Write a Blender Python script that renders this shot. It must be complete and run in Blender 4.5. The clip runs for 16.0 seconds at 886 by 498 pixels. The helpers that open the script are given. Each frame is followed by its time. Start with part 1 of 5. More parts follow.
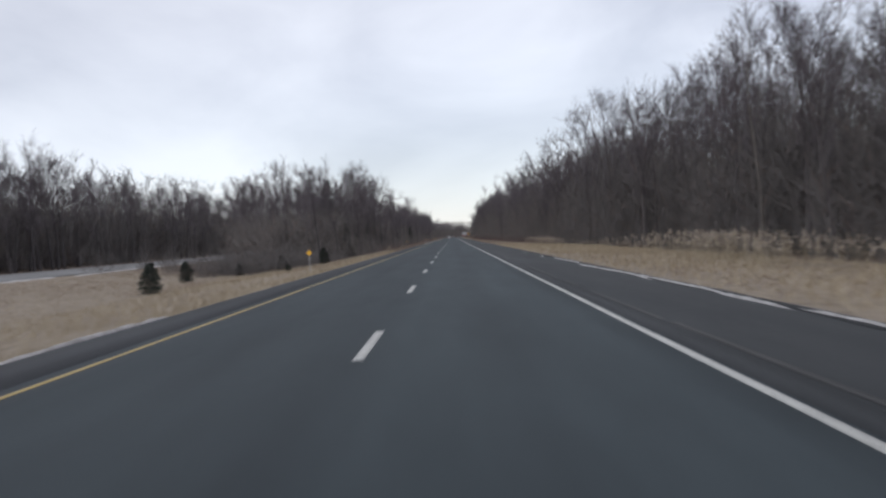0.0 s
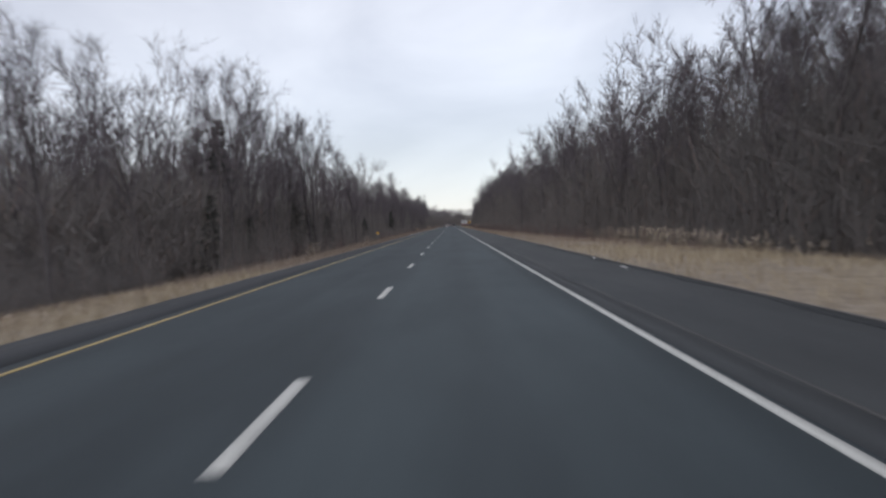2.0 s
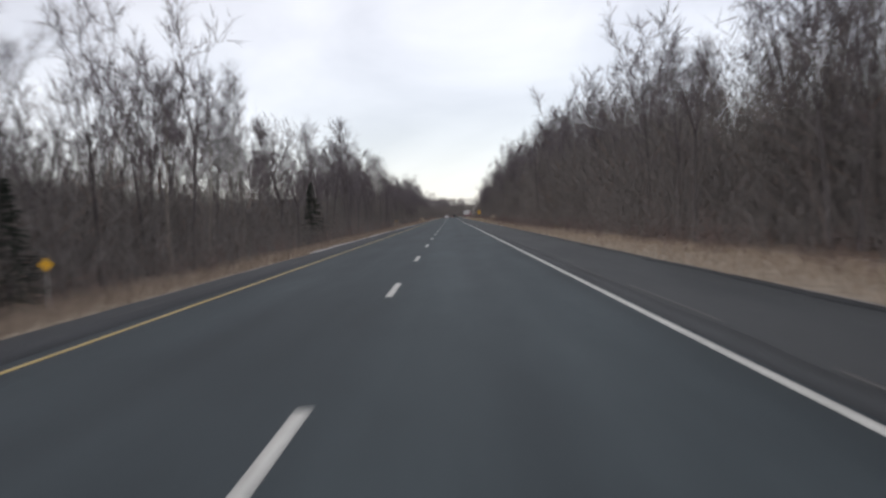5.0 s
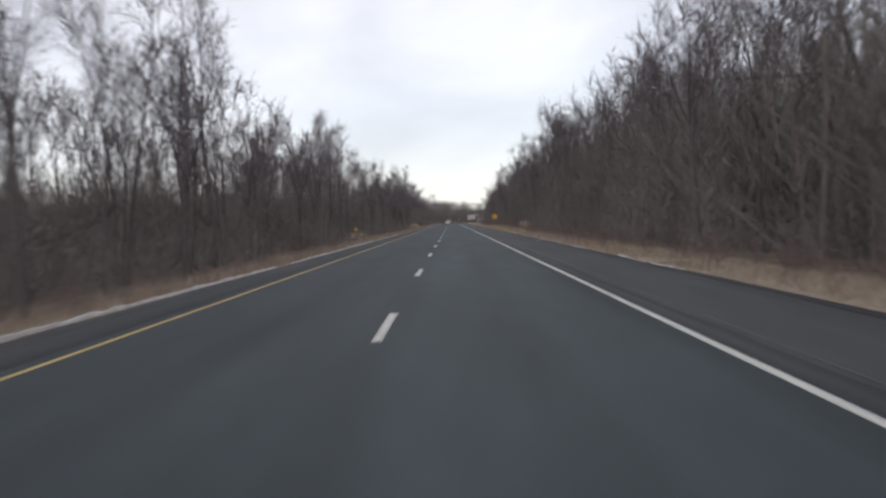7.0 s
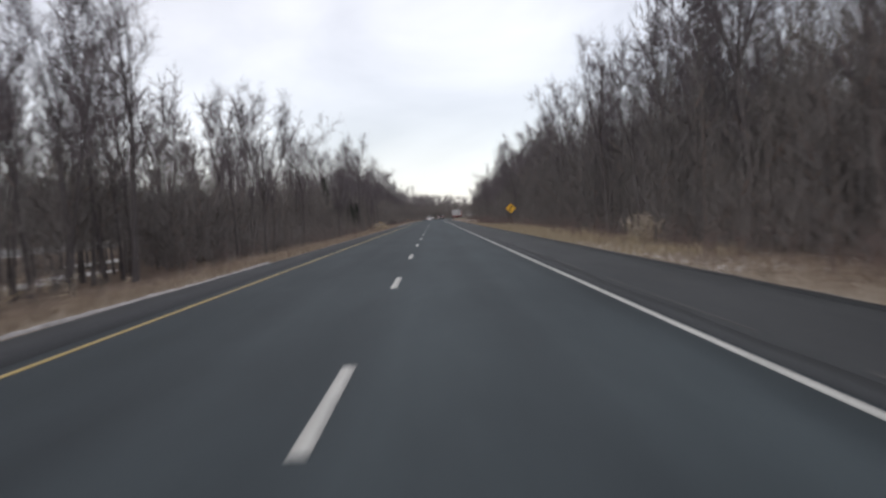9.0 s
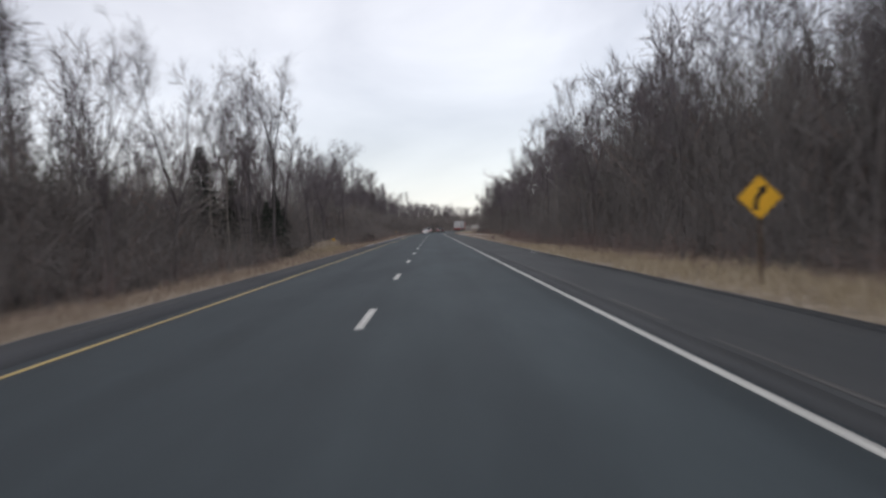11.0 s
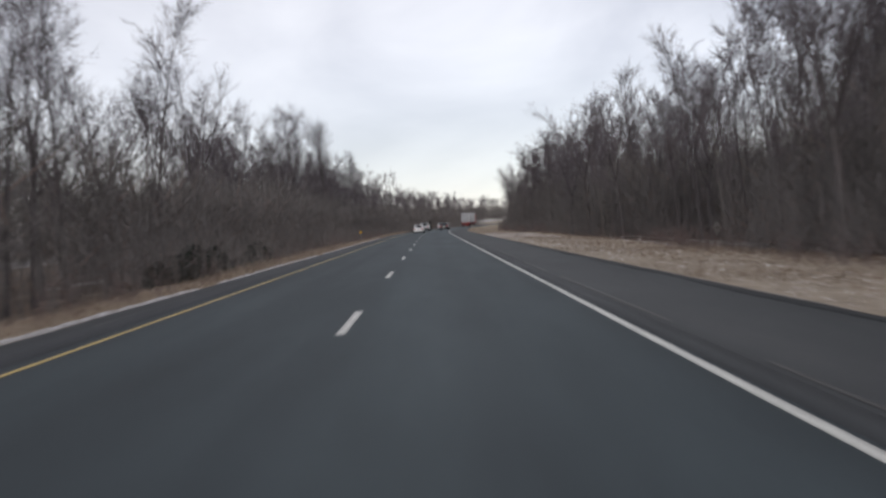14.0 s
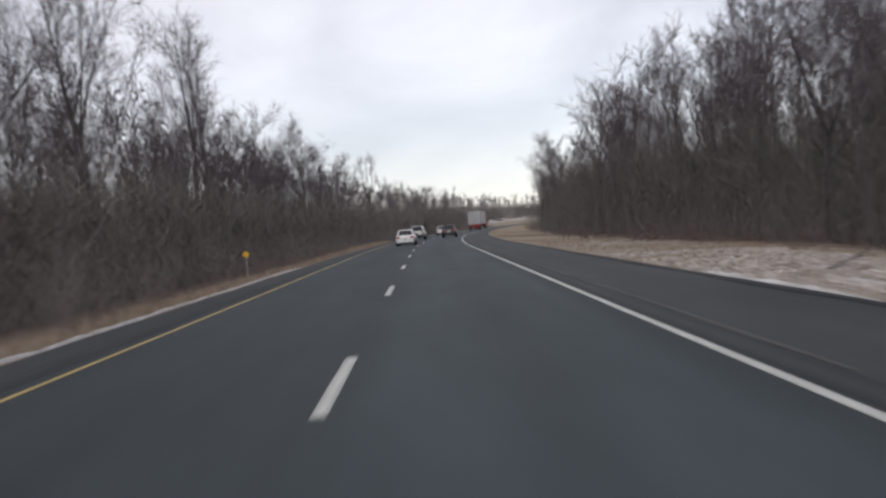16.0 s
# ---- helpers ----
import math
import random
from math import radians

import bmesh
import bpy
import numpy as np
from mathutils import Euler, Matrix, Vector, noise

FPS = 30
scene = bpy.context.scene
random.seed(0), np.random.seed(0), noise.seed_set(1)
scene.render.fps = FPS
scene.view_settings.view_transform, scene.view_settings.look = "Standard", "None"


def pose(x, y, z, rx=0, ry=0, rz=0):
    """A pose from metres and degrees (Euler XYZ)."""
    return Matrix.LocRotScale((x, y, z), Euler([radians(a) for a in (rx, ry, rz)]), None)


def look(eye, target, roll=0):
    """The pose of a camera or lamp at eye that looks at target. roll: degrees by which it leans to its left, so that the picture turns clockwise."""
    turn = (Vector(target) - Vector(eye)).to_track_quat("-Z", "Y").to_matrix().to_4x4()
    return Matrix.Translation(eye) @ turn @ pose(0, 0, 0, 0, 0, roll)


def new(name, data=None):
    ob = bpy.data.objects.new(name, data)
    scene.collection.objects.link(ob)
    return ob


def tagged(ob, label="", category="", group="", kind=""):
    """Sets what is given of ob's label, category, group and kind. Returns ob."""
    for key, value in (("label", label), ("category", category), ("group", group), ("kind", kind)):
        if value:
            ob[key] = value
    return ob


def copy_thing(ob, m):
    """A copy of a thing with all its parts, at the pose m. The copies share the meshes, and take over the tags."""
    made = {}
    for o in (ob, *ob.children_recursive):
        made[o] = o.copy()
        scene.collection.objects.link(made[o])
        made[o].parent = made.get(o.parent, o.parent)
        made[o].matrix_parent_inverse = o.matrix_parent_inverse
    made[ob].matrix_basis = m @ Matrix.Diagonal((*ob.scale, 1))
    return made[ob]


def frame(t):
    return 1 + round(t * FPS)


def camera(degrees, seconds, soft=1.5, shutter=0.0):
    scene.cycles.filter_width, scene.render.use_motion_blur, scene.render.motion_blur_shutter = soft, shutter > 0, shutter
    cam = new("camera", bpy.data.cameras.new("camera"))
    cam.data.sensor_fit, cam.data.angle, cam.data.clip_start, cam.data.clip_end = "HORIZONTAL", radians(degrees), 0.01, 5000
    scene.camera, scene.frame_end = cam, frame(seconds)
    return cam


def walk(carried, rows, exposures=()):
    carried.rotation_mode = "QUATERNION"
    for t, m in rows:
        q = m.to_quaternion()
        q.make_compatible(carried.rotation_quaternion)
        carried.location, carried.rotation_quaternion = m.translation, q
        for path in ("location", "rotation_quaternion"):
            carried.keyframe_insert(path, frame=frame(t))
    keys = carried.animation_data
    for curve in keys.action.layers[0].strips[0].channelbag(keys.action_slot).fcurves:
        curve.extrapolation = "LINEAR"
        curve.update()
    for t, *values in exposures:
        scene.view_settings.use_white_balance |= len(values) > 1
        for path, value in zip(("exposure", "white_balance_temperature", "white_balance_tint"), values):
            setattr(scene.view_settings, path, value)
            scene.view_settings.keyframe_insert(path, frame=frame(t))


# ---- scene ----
cam = camera(55.9, 16.0, soft=2.6, shutter=0.35)

# seconds, offset right of the lane line, distance along the road, yaw, pitch, roll
DRIVE = [
    (0.0, 1.24, -0.30, 0.66, -0.87, -3.24),
    (0.5, 1.40, 16.22, 0.85, -0.80, -2.99),
    (1.0, 1.42, 32.78, 0.82, -1.05, -2.55),
    (1.5, 1.51, 49.08, 0.65, -1.04, -2.61),
    (2.0, 1.54, 65.80, 0.60, -1.67, -2.87),
    (2.5, 1.48, 81.98, 0.38, -1.59, -3.43),
    (3.0, 1.42, 98.77, 0.43, -2.07, -3.72),
    (3.5, 1.30, 115.52, 0.22, -1.78, -3.62),
    (4.0, 1.29, 131.96, 0.37, -1.96, -4.14),
    (6.5, 1.04, 214.90, 0.98, -2.44, -0.17),
    (7.0, 0.98, 231.30, 0.66, -1.95, -2.02),
    (7.5, 0.88, 247.84, -0.06, -2.70, -2.48),
    (8.0, 0.92, 264.04, -0.07, -2.21, -3.37),
    (8.5, 0.87, 280.75, -0.24, -2.34, -3.40),
    (9.0, 0.92, 297.32, -0.52, -2.28, -2.74),
    (9.5, 0.95, 313.70, -0.52, -2.57, -2.51),
    (12.0, 1.26, 395.95, -0.92, -0.39, -1.81),
    (12.5, 1.22, 412.24, -0.57, -0.16, -1.12),
    (13.0, 1.36, 428.73, 0.03, -2.09, -1.30),
    (13.5, 1.43, 445.15, -0.11, -2.64, -2.28),
    (14.0, 1.36, 461.61, -0.67, -1.77, -3.29),
    (14.5, 1.31, 477.95, -0.13, -1.18, -4.09),
    (15.0, 1.13, 494.45, -0.68, -1.51, -4.07),
    (15.5, 1.00, 510.89, -1.36, -1.67, -4.75),
    (16.0, 1.01, 527.33, -1.04, -1.57, -4.88),
]
EYE = 1.47


def drive_row(t, x, y, yaw, pitch, roll):
    a, b = radians(yaw), radians(pitch)
    ahead = Vector((-math.sin(a) * math.cos(b), math.cos(a) * math.cos(b), math.sin(b)))
    eye = Vector((x, y, EYE))
    return t, look(eye, eye + 10 * ahead, roll)


walk(cam, [drive_row(*row) for row in DRIVE], [(0, -0.09, 6420, 10), (1.5, -0.08, 6420, 10), (3, -0.06, 6480, 10), (4, 0.02, 6720, 10), (6.5, 0.10, 6740, 10.5), (9.5, 0.10, 6740, 10.5), (12, -0.05, 6660, 10), (16, 0.02, 6760, 11)])

# ---- light: an overcast winter sky and a weak wide sun behind it ----
world = bpy.data.worlds.new("world")
scene.world = world
world.use_nodes = True
wn, wl = world.node_tree.nodes, world.node_tree.links
wn.clear()
sky = wn.new("ShaderNodeTexSky")
sky.sky_type, sky.sun_disc = "NISHITA", False
sky.sun_elevation, sky.sun_rotation = radians(38), radians(200)
sky.air_density, sky.dust_density, sky.ozone_density = 0.9, 0.4, 1.0
clear = wn.new("ShaderNodeBackground")
clear.inputs["Strength"].default_value = 0.042
wl.new(sky.outputs["Color"], clear.inputs["Color"])
spot = wn.new("ShaderNodeTexCoord")
place = wn.new("ShaderNodeMapping")
place.inputs["Scale"].default_value = (1.7, 1.7, 3.6)
wl.new(spot.outputs["Generated"], place.inputs["Vector"])
puff = wn.new("ShaderNodeTexNoise")
puff.inputs["Scale"].default_value = 1.7
puff.inputs["Detail"].default_value = 7
puff.inputs["Roughness"].default_value = 0.5
puff.inputs["Distortion"].default_value = 0.4
wl.new(place.outputs["Vector"], puff.inputs["Vector"])
grey = wn.new("ShaderNodeValToRGB")
grey.color_ramp.elements[0].position, grey.color_ramp.elements[0].color = 0.32, (0.56, 0.55, 0.59, 1)
grey.color_ramp.elements[1].position, grey.color_ramp.elements[1].color = 0.66, (0.865, 0.855, 0.89, 1)
wl.new(puff.outputs["Fac"], grey.inputs["Fac"])
cloud = wn.new("ShaderNodeBackground")
cloud.inputs["Strength"].default_value = 0.92
wl.new(grey.outputs["Color"], cloud.inputs["Color"])
both = wn.new("ShaderNodeAddShader")
wl.new(clear.outputs[0], both.inputs[0])
wl.new(cloud.outputs[0], both.inputs[1])
wout = wn.new("ShaderNodeOutputWorld")
wl.new(both.outputs[0], wout.inputs["Surface"])

sun = new("sun", bpy.data.lights.new("sun", "SUN"))
sun.data.energy, sun.data.angle, sun.data.color = 0.6, radians(25), (1.0, 0.96, 0.9)
sun.matrix_basis = pose(0, 0, 60, 52, 0, -20)

# ---- materials ----
def material(name, rough=0.8, metal=0.0):
    m = bpy.data.materials.new(name)
    m.use_nodes = True
    nodes, links = m.node_tree.nodes, m.node_tree.links
    bsdf = nodes["Principled BSDF"]
    bsdf.inputs["Roughness"].default_value = rough
    bsdf.inputs["Metallic"].default_value = metal
    bsdf.inputs["Specular IOR Level"].default_value = 0.5 if rough < 0.65 else 0.2
    return m, nodes, links, bsdf


def noise_node(nodes, links, scale, detail=4, rough=0.6, vector=None, stretch=None):
    n = nodes.new("ShaderNodeTexNoise")
    n.inputs["Scale"].default_value, n.inputs["Detail"].default_value, n.inputs["Roughness"].default_value = scale, detail, rough
    if vector is not None:
        if stretch:
            mp = nodes.new("ShaderNodeMapping")
            mp.inputs["Scale"].default_value = stretch
            links.new(vector, mp.inputs["Vector"])
            vector = mp.outputs["Vector"]
        links.new(vector, n.inputs["Vector"])
    return n.outputs["Fac"]


def ramp(nodes, links, fac, stops):
    r = nodes.new("ShaderNodeValToRGB")
    while len(r.color_ramp.elements) < len(stops):
        r.color_ramp.elements.new(0.5)
    for e, (p, c) in zip(r.color_ramp.elements, stops):
        e.position, e.color = p, (*c, 1)
    links.new(fac, r.inputs["Fac"])
    return r.outputs["Color"]


def mix(nodes, links, fac, a, b, mode="MIX"):
    m = nodes.new("ShaderNodeMix")
    m.data_type, m.blend_type = "RGBA", mode
    for socket, value in ((m.inputs[0], fac), (m.inputs[6], a), (m.inputs[7], b)):
        if isinstance(value, (int, float)):
            socket.default_value = value
        elif isinstance(value, tuple):
            socket.default_value = (*value, 1)
        else:
            links.new(value, socket)
    return m.outputs[2]


def bump(nodes, links, bsdf, height, strength=0.3, distance=0.02):
    b = nodes.new("ShaderNodeBump")
    b.inputs["Strength"].default_value, b.inputs["Distance"].default_value = strength, distance
    links.new(height, b.inputs["Height"])
    links.new(b.outputs["Normal"], bsdf.inputs["Normal"])


def where(nodes):
    return nodes.new("ShaderNodeTexCoord").outputs["Object"]


def attribute(nodes, name):
    a = nodes.new("ShaderNodeAttribute")
    a.attribute_name = name
    return a


def asphalt(name, dark, light, tracks=True):
    """Worn asphalt: stone grain, long stains, and along the lanes the paler tracks of the wheels; the windscreen's
    dimming on the left is painted into the passing lane.
    """
    m, n, l, b = material(name, 0.715)
    at = attribute(n, "along").outputs["Vector"]
    grain = noise_node(n, l, 60, 3, 0.7, at)
    stain = noise_node(n, l, 0.5, 5, 0.6, at, (1.0, 0.06, 1.0))
    patch = noise_node(n, l, 0.22, 6, 0.62, at, (2.4, 0.5, 1.0))
    colour = ramp(n, l, stain, [(0.3, dark), (0.7, light)])
    colour = mix(n, l, 0.55, colour, ramp(n, l, patch, [(0.36, (0.66, 0.67, 0.68)), (0.64, (1.24, 1.23, 1.22))]), "MULTIPLY")
    if tracks:
        sep = n.new("ShaderNodeSeparateXYZ")
        l.new(at, sep.inputs[0])
        wave = n.new("ShaderNodeMath")
        wave.operation = "MULTIPLY_ADD"
        wave.inputs[1].default_value, wave.inputs[2].default_value = 2 * math.pi / 1.84, 0.0
        l.new(sep.outputs["X"], wave.inputs[0])
        cosine = n.new("ShaderNodeMath")
        cosine.operation = "COSINE"
        l.new(wave.outputs[0], cosine.inputs[0])
        wheel = ramp(n, l, cosine.outputs[0], [(0.0, (1.1, 1.1, 1.1)), (1.0, (0.92, 0.92, 0.93))])
        colour = mix(n, l, 0.8, colour, wheel, "MULTIPLY")
        # darker left of the lane line: the windscreen's dimming, put into the colour
        lane = n.new("ShaderNodeMapRange")
        lane.inputs["From Min"].default_value, lane.inputs["From Max"].default_value = -0.6, 0.5
        l.new(sep.outputs["X"], lane.inputs["Value"])
        colour = mix(n, l, 1.0, colour, ramp(n, l, lane.outputs[0], [(0.0, (0.82, 0.82, 0.83)), (1.0, (1.02, 1.02, 1.02))]), "MULTIPLY")
    colour = mix(n, l, 0.6, colour, ramp(n, l, grain, [(0.3, (0.7, 0.7, 0.7)), (0.7, (1.3, 1.3, 1.3))]), "MULTIPLY")
    l.new(colour, b.inputs["Base Color"])
    bump(n, l, b, grain, 0.35, 0.006)
    return m


ASPHALT = asphalt("asphalt_lanes", (0.030, 0.041, 0.047), (0.044, 0.0575, 0.0645))
SHOULDER = asphalt("asphalt_shoulder", (0.033, 0.037, 0.040), (0.050, 0.053, 0.056), False)
SHOULDER_DARK = asphalt("asphalt_median_shoulder", (0.026, 0.029, 0.033), (0.043, 0.046, 0.051), False)
ASPHALT_OLD = asphalt("asphalt_far_road", (0.19, 0.19, 0.19), (0.25, 0.25, 0.25), False)


def paint(name, colour, worn):
    m, n, l, b = material(name, 0.6)
    at = where(n)
    chips = noise_node(n, l, 9, 6, 0.75, at)
    fade = noise_node(n, l, 0.7, 3, 0.5, at)
    c = mix(n, l, 0.8, colour, ramp(n, l, fade, [(0.3, (0.8, 0.8, 0.8)), (0.7, (1.05, 1.05, 1.05))]), "MULTIPLY")
    gaps = n.new("ShaderNodeValToRGB")
    gaps.color_ramp.elements[0].position, gaps.color_ramp.elements[1].position = worn, worn + 0.08
    l.new(chips, gaps.inputs["Fac"])
    c = mix(n, l, gaps.outputs["Color"], (0.12, 0.12, 0.12), c)
    l.new(c, b.inputs["Base Color"])
    bump(n, l, b, chips, 0.2, 0.004)
    return m


EDGE_DARK = asphalt("asphalt_dark_edge", (0.014, 0.016, 0.018), (0.026, 0.028, 0.030), False)
JOINT_BAND = asphalt("asphalt_joint_band", (0.030, 0.034, 0.037), (0.045, 0.048, 0.052), False)
SEALED = asphalt("sealed_joint", (0.052, 0.053, 0.054), (0.088, 0.087, 0.086), False)
LINE_WHITE = paint("line_paint_white", (0.53, 0.53, 0.50), 0.36)
LINE_YELLOW = paint("line_paint_yellow", (0.47, 0.345, 0.12), 0.36)


def soil_material():
    """Winter ground: straw-coloured grass by the road, brown leaf litter under the trees."""
    m, n, l, b = material("winter_ground", 0.95)
    at = attribute(n, "along").outputs["Vector"]
    big = noise_node(n, l, 0.22, 5, 0.6, at, (1.0, 0.5, 1.0))
    mid = noise_node(n, l, 1.6, 6, 0.7, at)
    fine = noise_node(n, l, 18, 4, 0.75, at)
    straw = ramp(n, l, mid, [(0.25, (0.16, 0.132, 0.108)), (0.5, (0.29, 0.243, 0.192)), (0.75, (0.41, 0.358, 0.295))])
    leaves = ramp(n, l, mid, [(0.3, (0.075, 0.055, 0.045)), (0.55, (0.15, 0.11, 0.085)), (0.75, (0.27, 0.22, 0.18))])
    cover = n.new("ShaderNodeMath")
    cover.operation = "MULTIPLY_ADD"
    cover.inputs[1].default_value = 0.7
    l.new(big, cover.inputs[0])
    l.new(attribute(n, "litter").outputs["Fac"], cover.inputs[2])
    edge = n.new("ShaderNodeValToRGB")
    edge.color_ramp.elements[0].position, edge.color_ramp.elements[1].position = 0.72, 0.95
    l.new(cover.outputs[0], edge.inputs["Fac"])
    c = mix(n, l, edge.outputs["Color"], straw, leaves)
    c = mix(n, l, 0.7, c, ramp(n, l, fine, [(0.3, (0.6, 0.6, 0.6)), (0.7, (1.3, 1.3, 1.3))]), "MULTIPLY")
    l.new(c, b.inputs["Base Color"])
    bump(n, l, b, fine, 0.6, 0.05)
    return m


SOIL = soil_material()


def gravel_material():
    """Pale road grit and thin old snow."""
    m, n, l, b = material("edge_grit", 0.9)
    at = attribute(n, "along").outputs["Vector"]
    patch = noise_node(n, l, 1.3, 6, 0.7, at, (1.0, 0.3, 1.0))
    grain = noise_node(n, l, 40, 3, 0.7, at)
    c = ramp(n, l, patch, [(0.32, (0.14, 0.122, 0.108)), (0.55, (0.26, 0.238, 0.22)), (0.75, (0.42, 0.40, 0.385))])
    c = mix(n, l, 0.7, c, ramp(n, l, grain, [(0.3, (0.65, 0.65, 0.65)), (0.7, (1.25, 1.25, 1.25))]), "MULTIPLY")
    l.new(c, b.inputs["Base Color"])
    bump(n, l, b, grain, 0.6, 0.02)
    return m


GRIT = gravel_material()


def island_material(name, stops, rough=0.9, grain=0.0):
    """Each stem, twig or blade takes its own shade."""
    m, n, l, b = material(name, rough)
    geo = n.new("ShaderNodeNewGeometry")
    c = ramp(n, l, geo.outputs["Random Per Island"], stops)
    info = n.new("ShaderNodeObjectInfo")
    c = mix(n, l, 0.8, c, ramp(n, l, info.outputs["Random"], [(0.0, (0.82, 0.82, 0.84)), (1.0, (1.16, 1.13, 1.1))]), "MULTIPLY")
    if grain:
        g = noise_node(n, l, grain, 5, 0.7, where(n), (1, 1, 0.25))
        c = mix(n, l, 0.8, c, ramp(n, l, g, [(0.3, (0.55, 0.55, 0.55)), (0.7, (1.35, 1.35, 1.35))]), "MULTIPLY")
        bump(n, l, b, g, 0.5, 0.03)
    l.new(c, b.inputs["Base Color"])
    return m


BARK = island_material("bark_grey_brown", [(0.0, (0.085, 0.077, 0.079)), (1.0, (0.132, 0.120, 0.122))], 0.9, 7.0)
BARK_PALE = island_material("bark_pale", [(0.0, (0.145, 0.132, 0.12)), (1.0, (0.21, 0.193, 0.178))], 0.9, 5.0)
TWIG = island_material("twigs_bare", [(0.0, (0.105, 0.093, 0.102)), (0.6, (0.138, 0.123, 0.134)), (1.0, (0.170, 0.151, 0.163))])
BRUSH = island_material("brush_stems", [(0.0, (0.124, 0.116, 0.114)), (0.6, (0.154, 0.144, 0.141)), (0.92, (0.184, 0.172, 0.168)), (1.0, (0.215, 0.148, 0.122))])
GRASS = island_material("dry_grass", [(0.0, (0.22, 0.175, 0.12)), (0.5, (0.365, 0.305, 0.215)), (1.0, (0.50, 0.44, 0.335))])
GRASS_BROWN = island_material("dry_grass_brown", [(0.0, (0.165, 0.130, 0.102)), (0.5, (0.285, 0.230, 0.183)), (1.0, (0.41, 0.350, 0.290))])
BRAMBLE = island_material("bramble_stems", [(0.0, (0.10, 0.078, 0.075)), (0.6, (0.165, 0.128, 0.120)), (1.0, (0.22, 0.160, 0.142))])
PLUME = island_material("reed_plumes", [(0.0, (0.30, 0.25, 0.19)), (1.0, (0.50, 0.44, 0.37))])
NEEDLE = island_material("conifer_needles", [(0.0, (0.026, 0.034, 0.030)), (1.0, (0.060, 0.072, 0.060))])


def snow_material():
    m, n, l, b = material("old_snow", 0.7)
    at = where(n)
    dirt = noise_node(n, l, 3.5, 6, 0.7, at)
    l.new(ramp(n, l, dirt, [(0.35, (0.34, 0.32, 0.305)), (0.62, (0.66, 0.655, 0.655))]), b.inputs["Base Color"])
    bump(n, l, b, dirt, 0.5, 0.03)
    return m


SNOW = snow_material()


def plain(name, colour, rough=0.5, metal=0.0, spread=0.12, scale=3.0, coat=0.0):
    """A painted, plastic or metal surface with slight dirt."""
    m, n, l, b = material(name, rough, metal)
    dirt = noise_node(n, l, scale, 5, 0.65, where(n))
    lo, hi = tuple(c * (1 - spread) for c in colour), tuple(min(1, c * (1 + spread)) for c in colour)
    l.new(ramp(n, l, dirt, [(0.3, lo), (0.7, hi)]), b.inputs["Base Color"])
    b.inputs["Coat Weight"].default_value = coat
    return m


LEAF_LITTER = island_material("dead_leaves", [(0.0, (0.16, 0.11, 0.08)), (0.5, (0.30, 0.23, 0.17)), (1.0, (0.52, 0.46, 0.40))])

LEAF_PALE = island_material("bleached_leaves", [(0.0, (0.34, 0.30, 0.275)), (0.6, (0.52, 0.485, 0.46)), (1.0, (0.68, 0.655, 0.63))])

# ---- plan: the road runs along +y, then bends to the right ----
BEND_AT, BEND_R, BEND_END = 578.0, 800.0, 1000.0
LEFT_EDGE, RIGHT_EDGE = -5.28, 6.80
# where the thicket begins: distance along, distance to the right
VERGE = ([0, 34, 100, 143, 160, 215, 250, 330, 447, 495, 530, 555, 590, 640, 700, 800], [18, 18, 15.6, 13.0, 11.8, 11.5, 10.8, 10.8, 11.3, 13.5, 20.5, 16.4, 14, 13.2, 13.4, 16])
MEDIAN = ([85, 95, 108, 130, 250, 400, 440, 480, 560, 640, 800], [-26, -14, -9.5, -8.2, -7.9, -8.2, -9.0, -7.6, -7.2, -7.4, -9.0])


def at_road(s, d, z=0.0):
    """The world places for distances s along the road, d to its right, z up (numbers or arrays)."""
    s, d, z = np.broadcast_arrays(np.asarray(s, float), np.asarray(d, float), np.asarray(z, float))
    a = np.clip(s - BEND_AT, 0, BEND_END - BEND_AT) / BEND_R
    straight = np.minimum(s, BEND_AT)
    past = np.maximum(s - BEND_END, 0)
    x = BEND_R - (BEND_R - d) * np.cos(a) + past * np.sin(a)
    y = straight + (BEND_R - d) * np.sin(a) + past * np.cos(a)
    return np.stack([x, y, z], -1)


def heading(s):
    """Degrees by which the road has turned to the left at s."""
    return -math.degrees(min(max(s - BEND_AT, 0), BEND_END - BEND_AT) / BEND_R)


def smooth(a, b, v):
    k = np.clip((v - a) / (b - a), 0, 1)
    return k * k * (3 - 2 * k)


def waves(s, d, scale, seed):
    """Cheap soft relief between -1 and 1."""
    r = np.random.RandomState(seed)
    out = 0.0
    for k in range(6):
        f, a, p = scale * 1.7**k, r.uniform(0, 6.28), r.uniform(0, 6.28)
        out = out + np.sin(f * (s * math.cos(a) + d * math.sin(a)) + p) / 1.6**k
    return out / 2.2


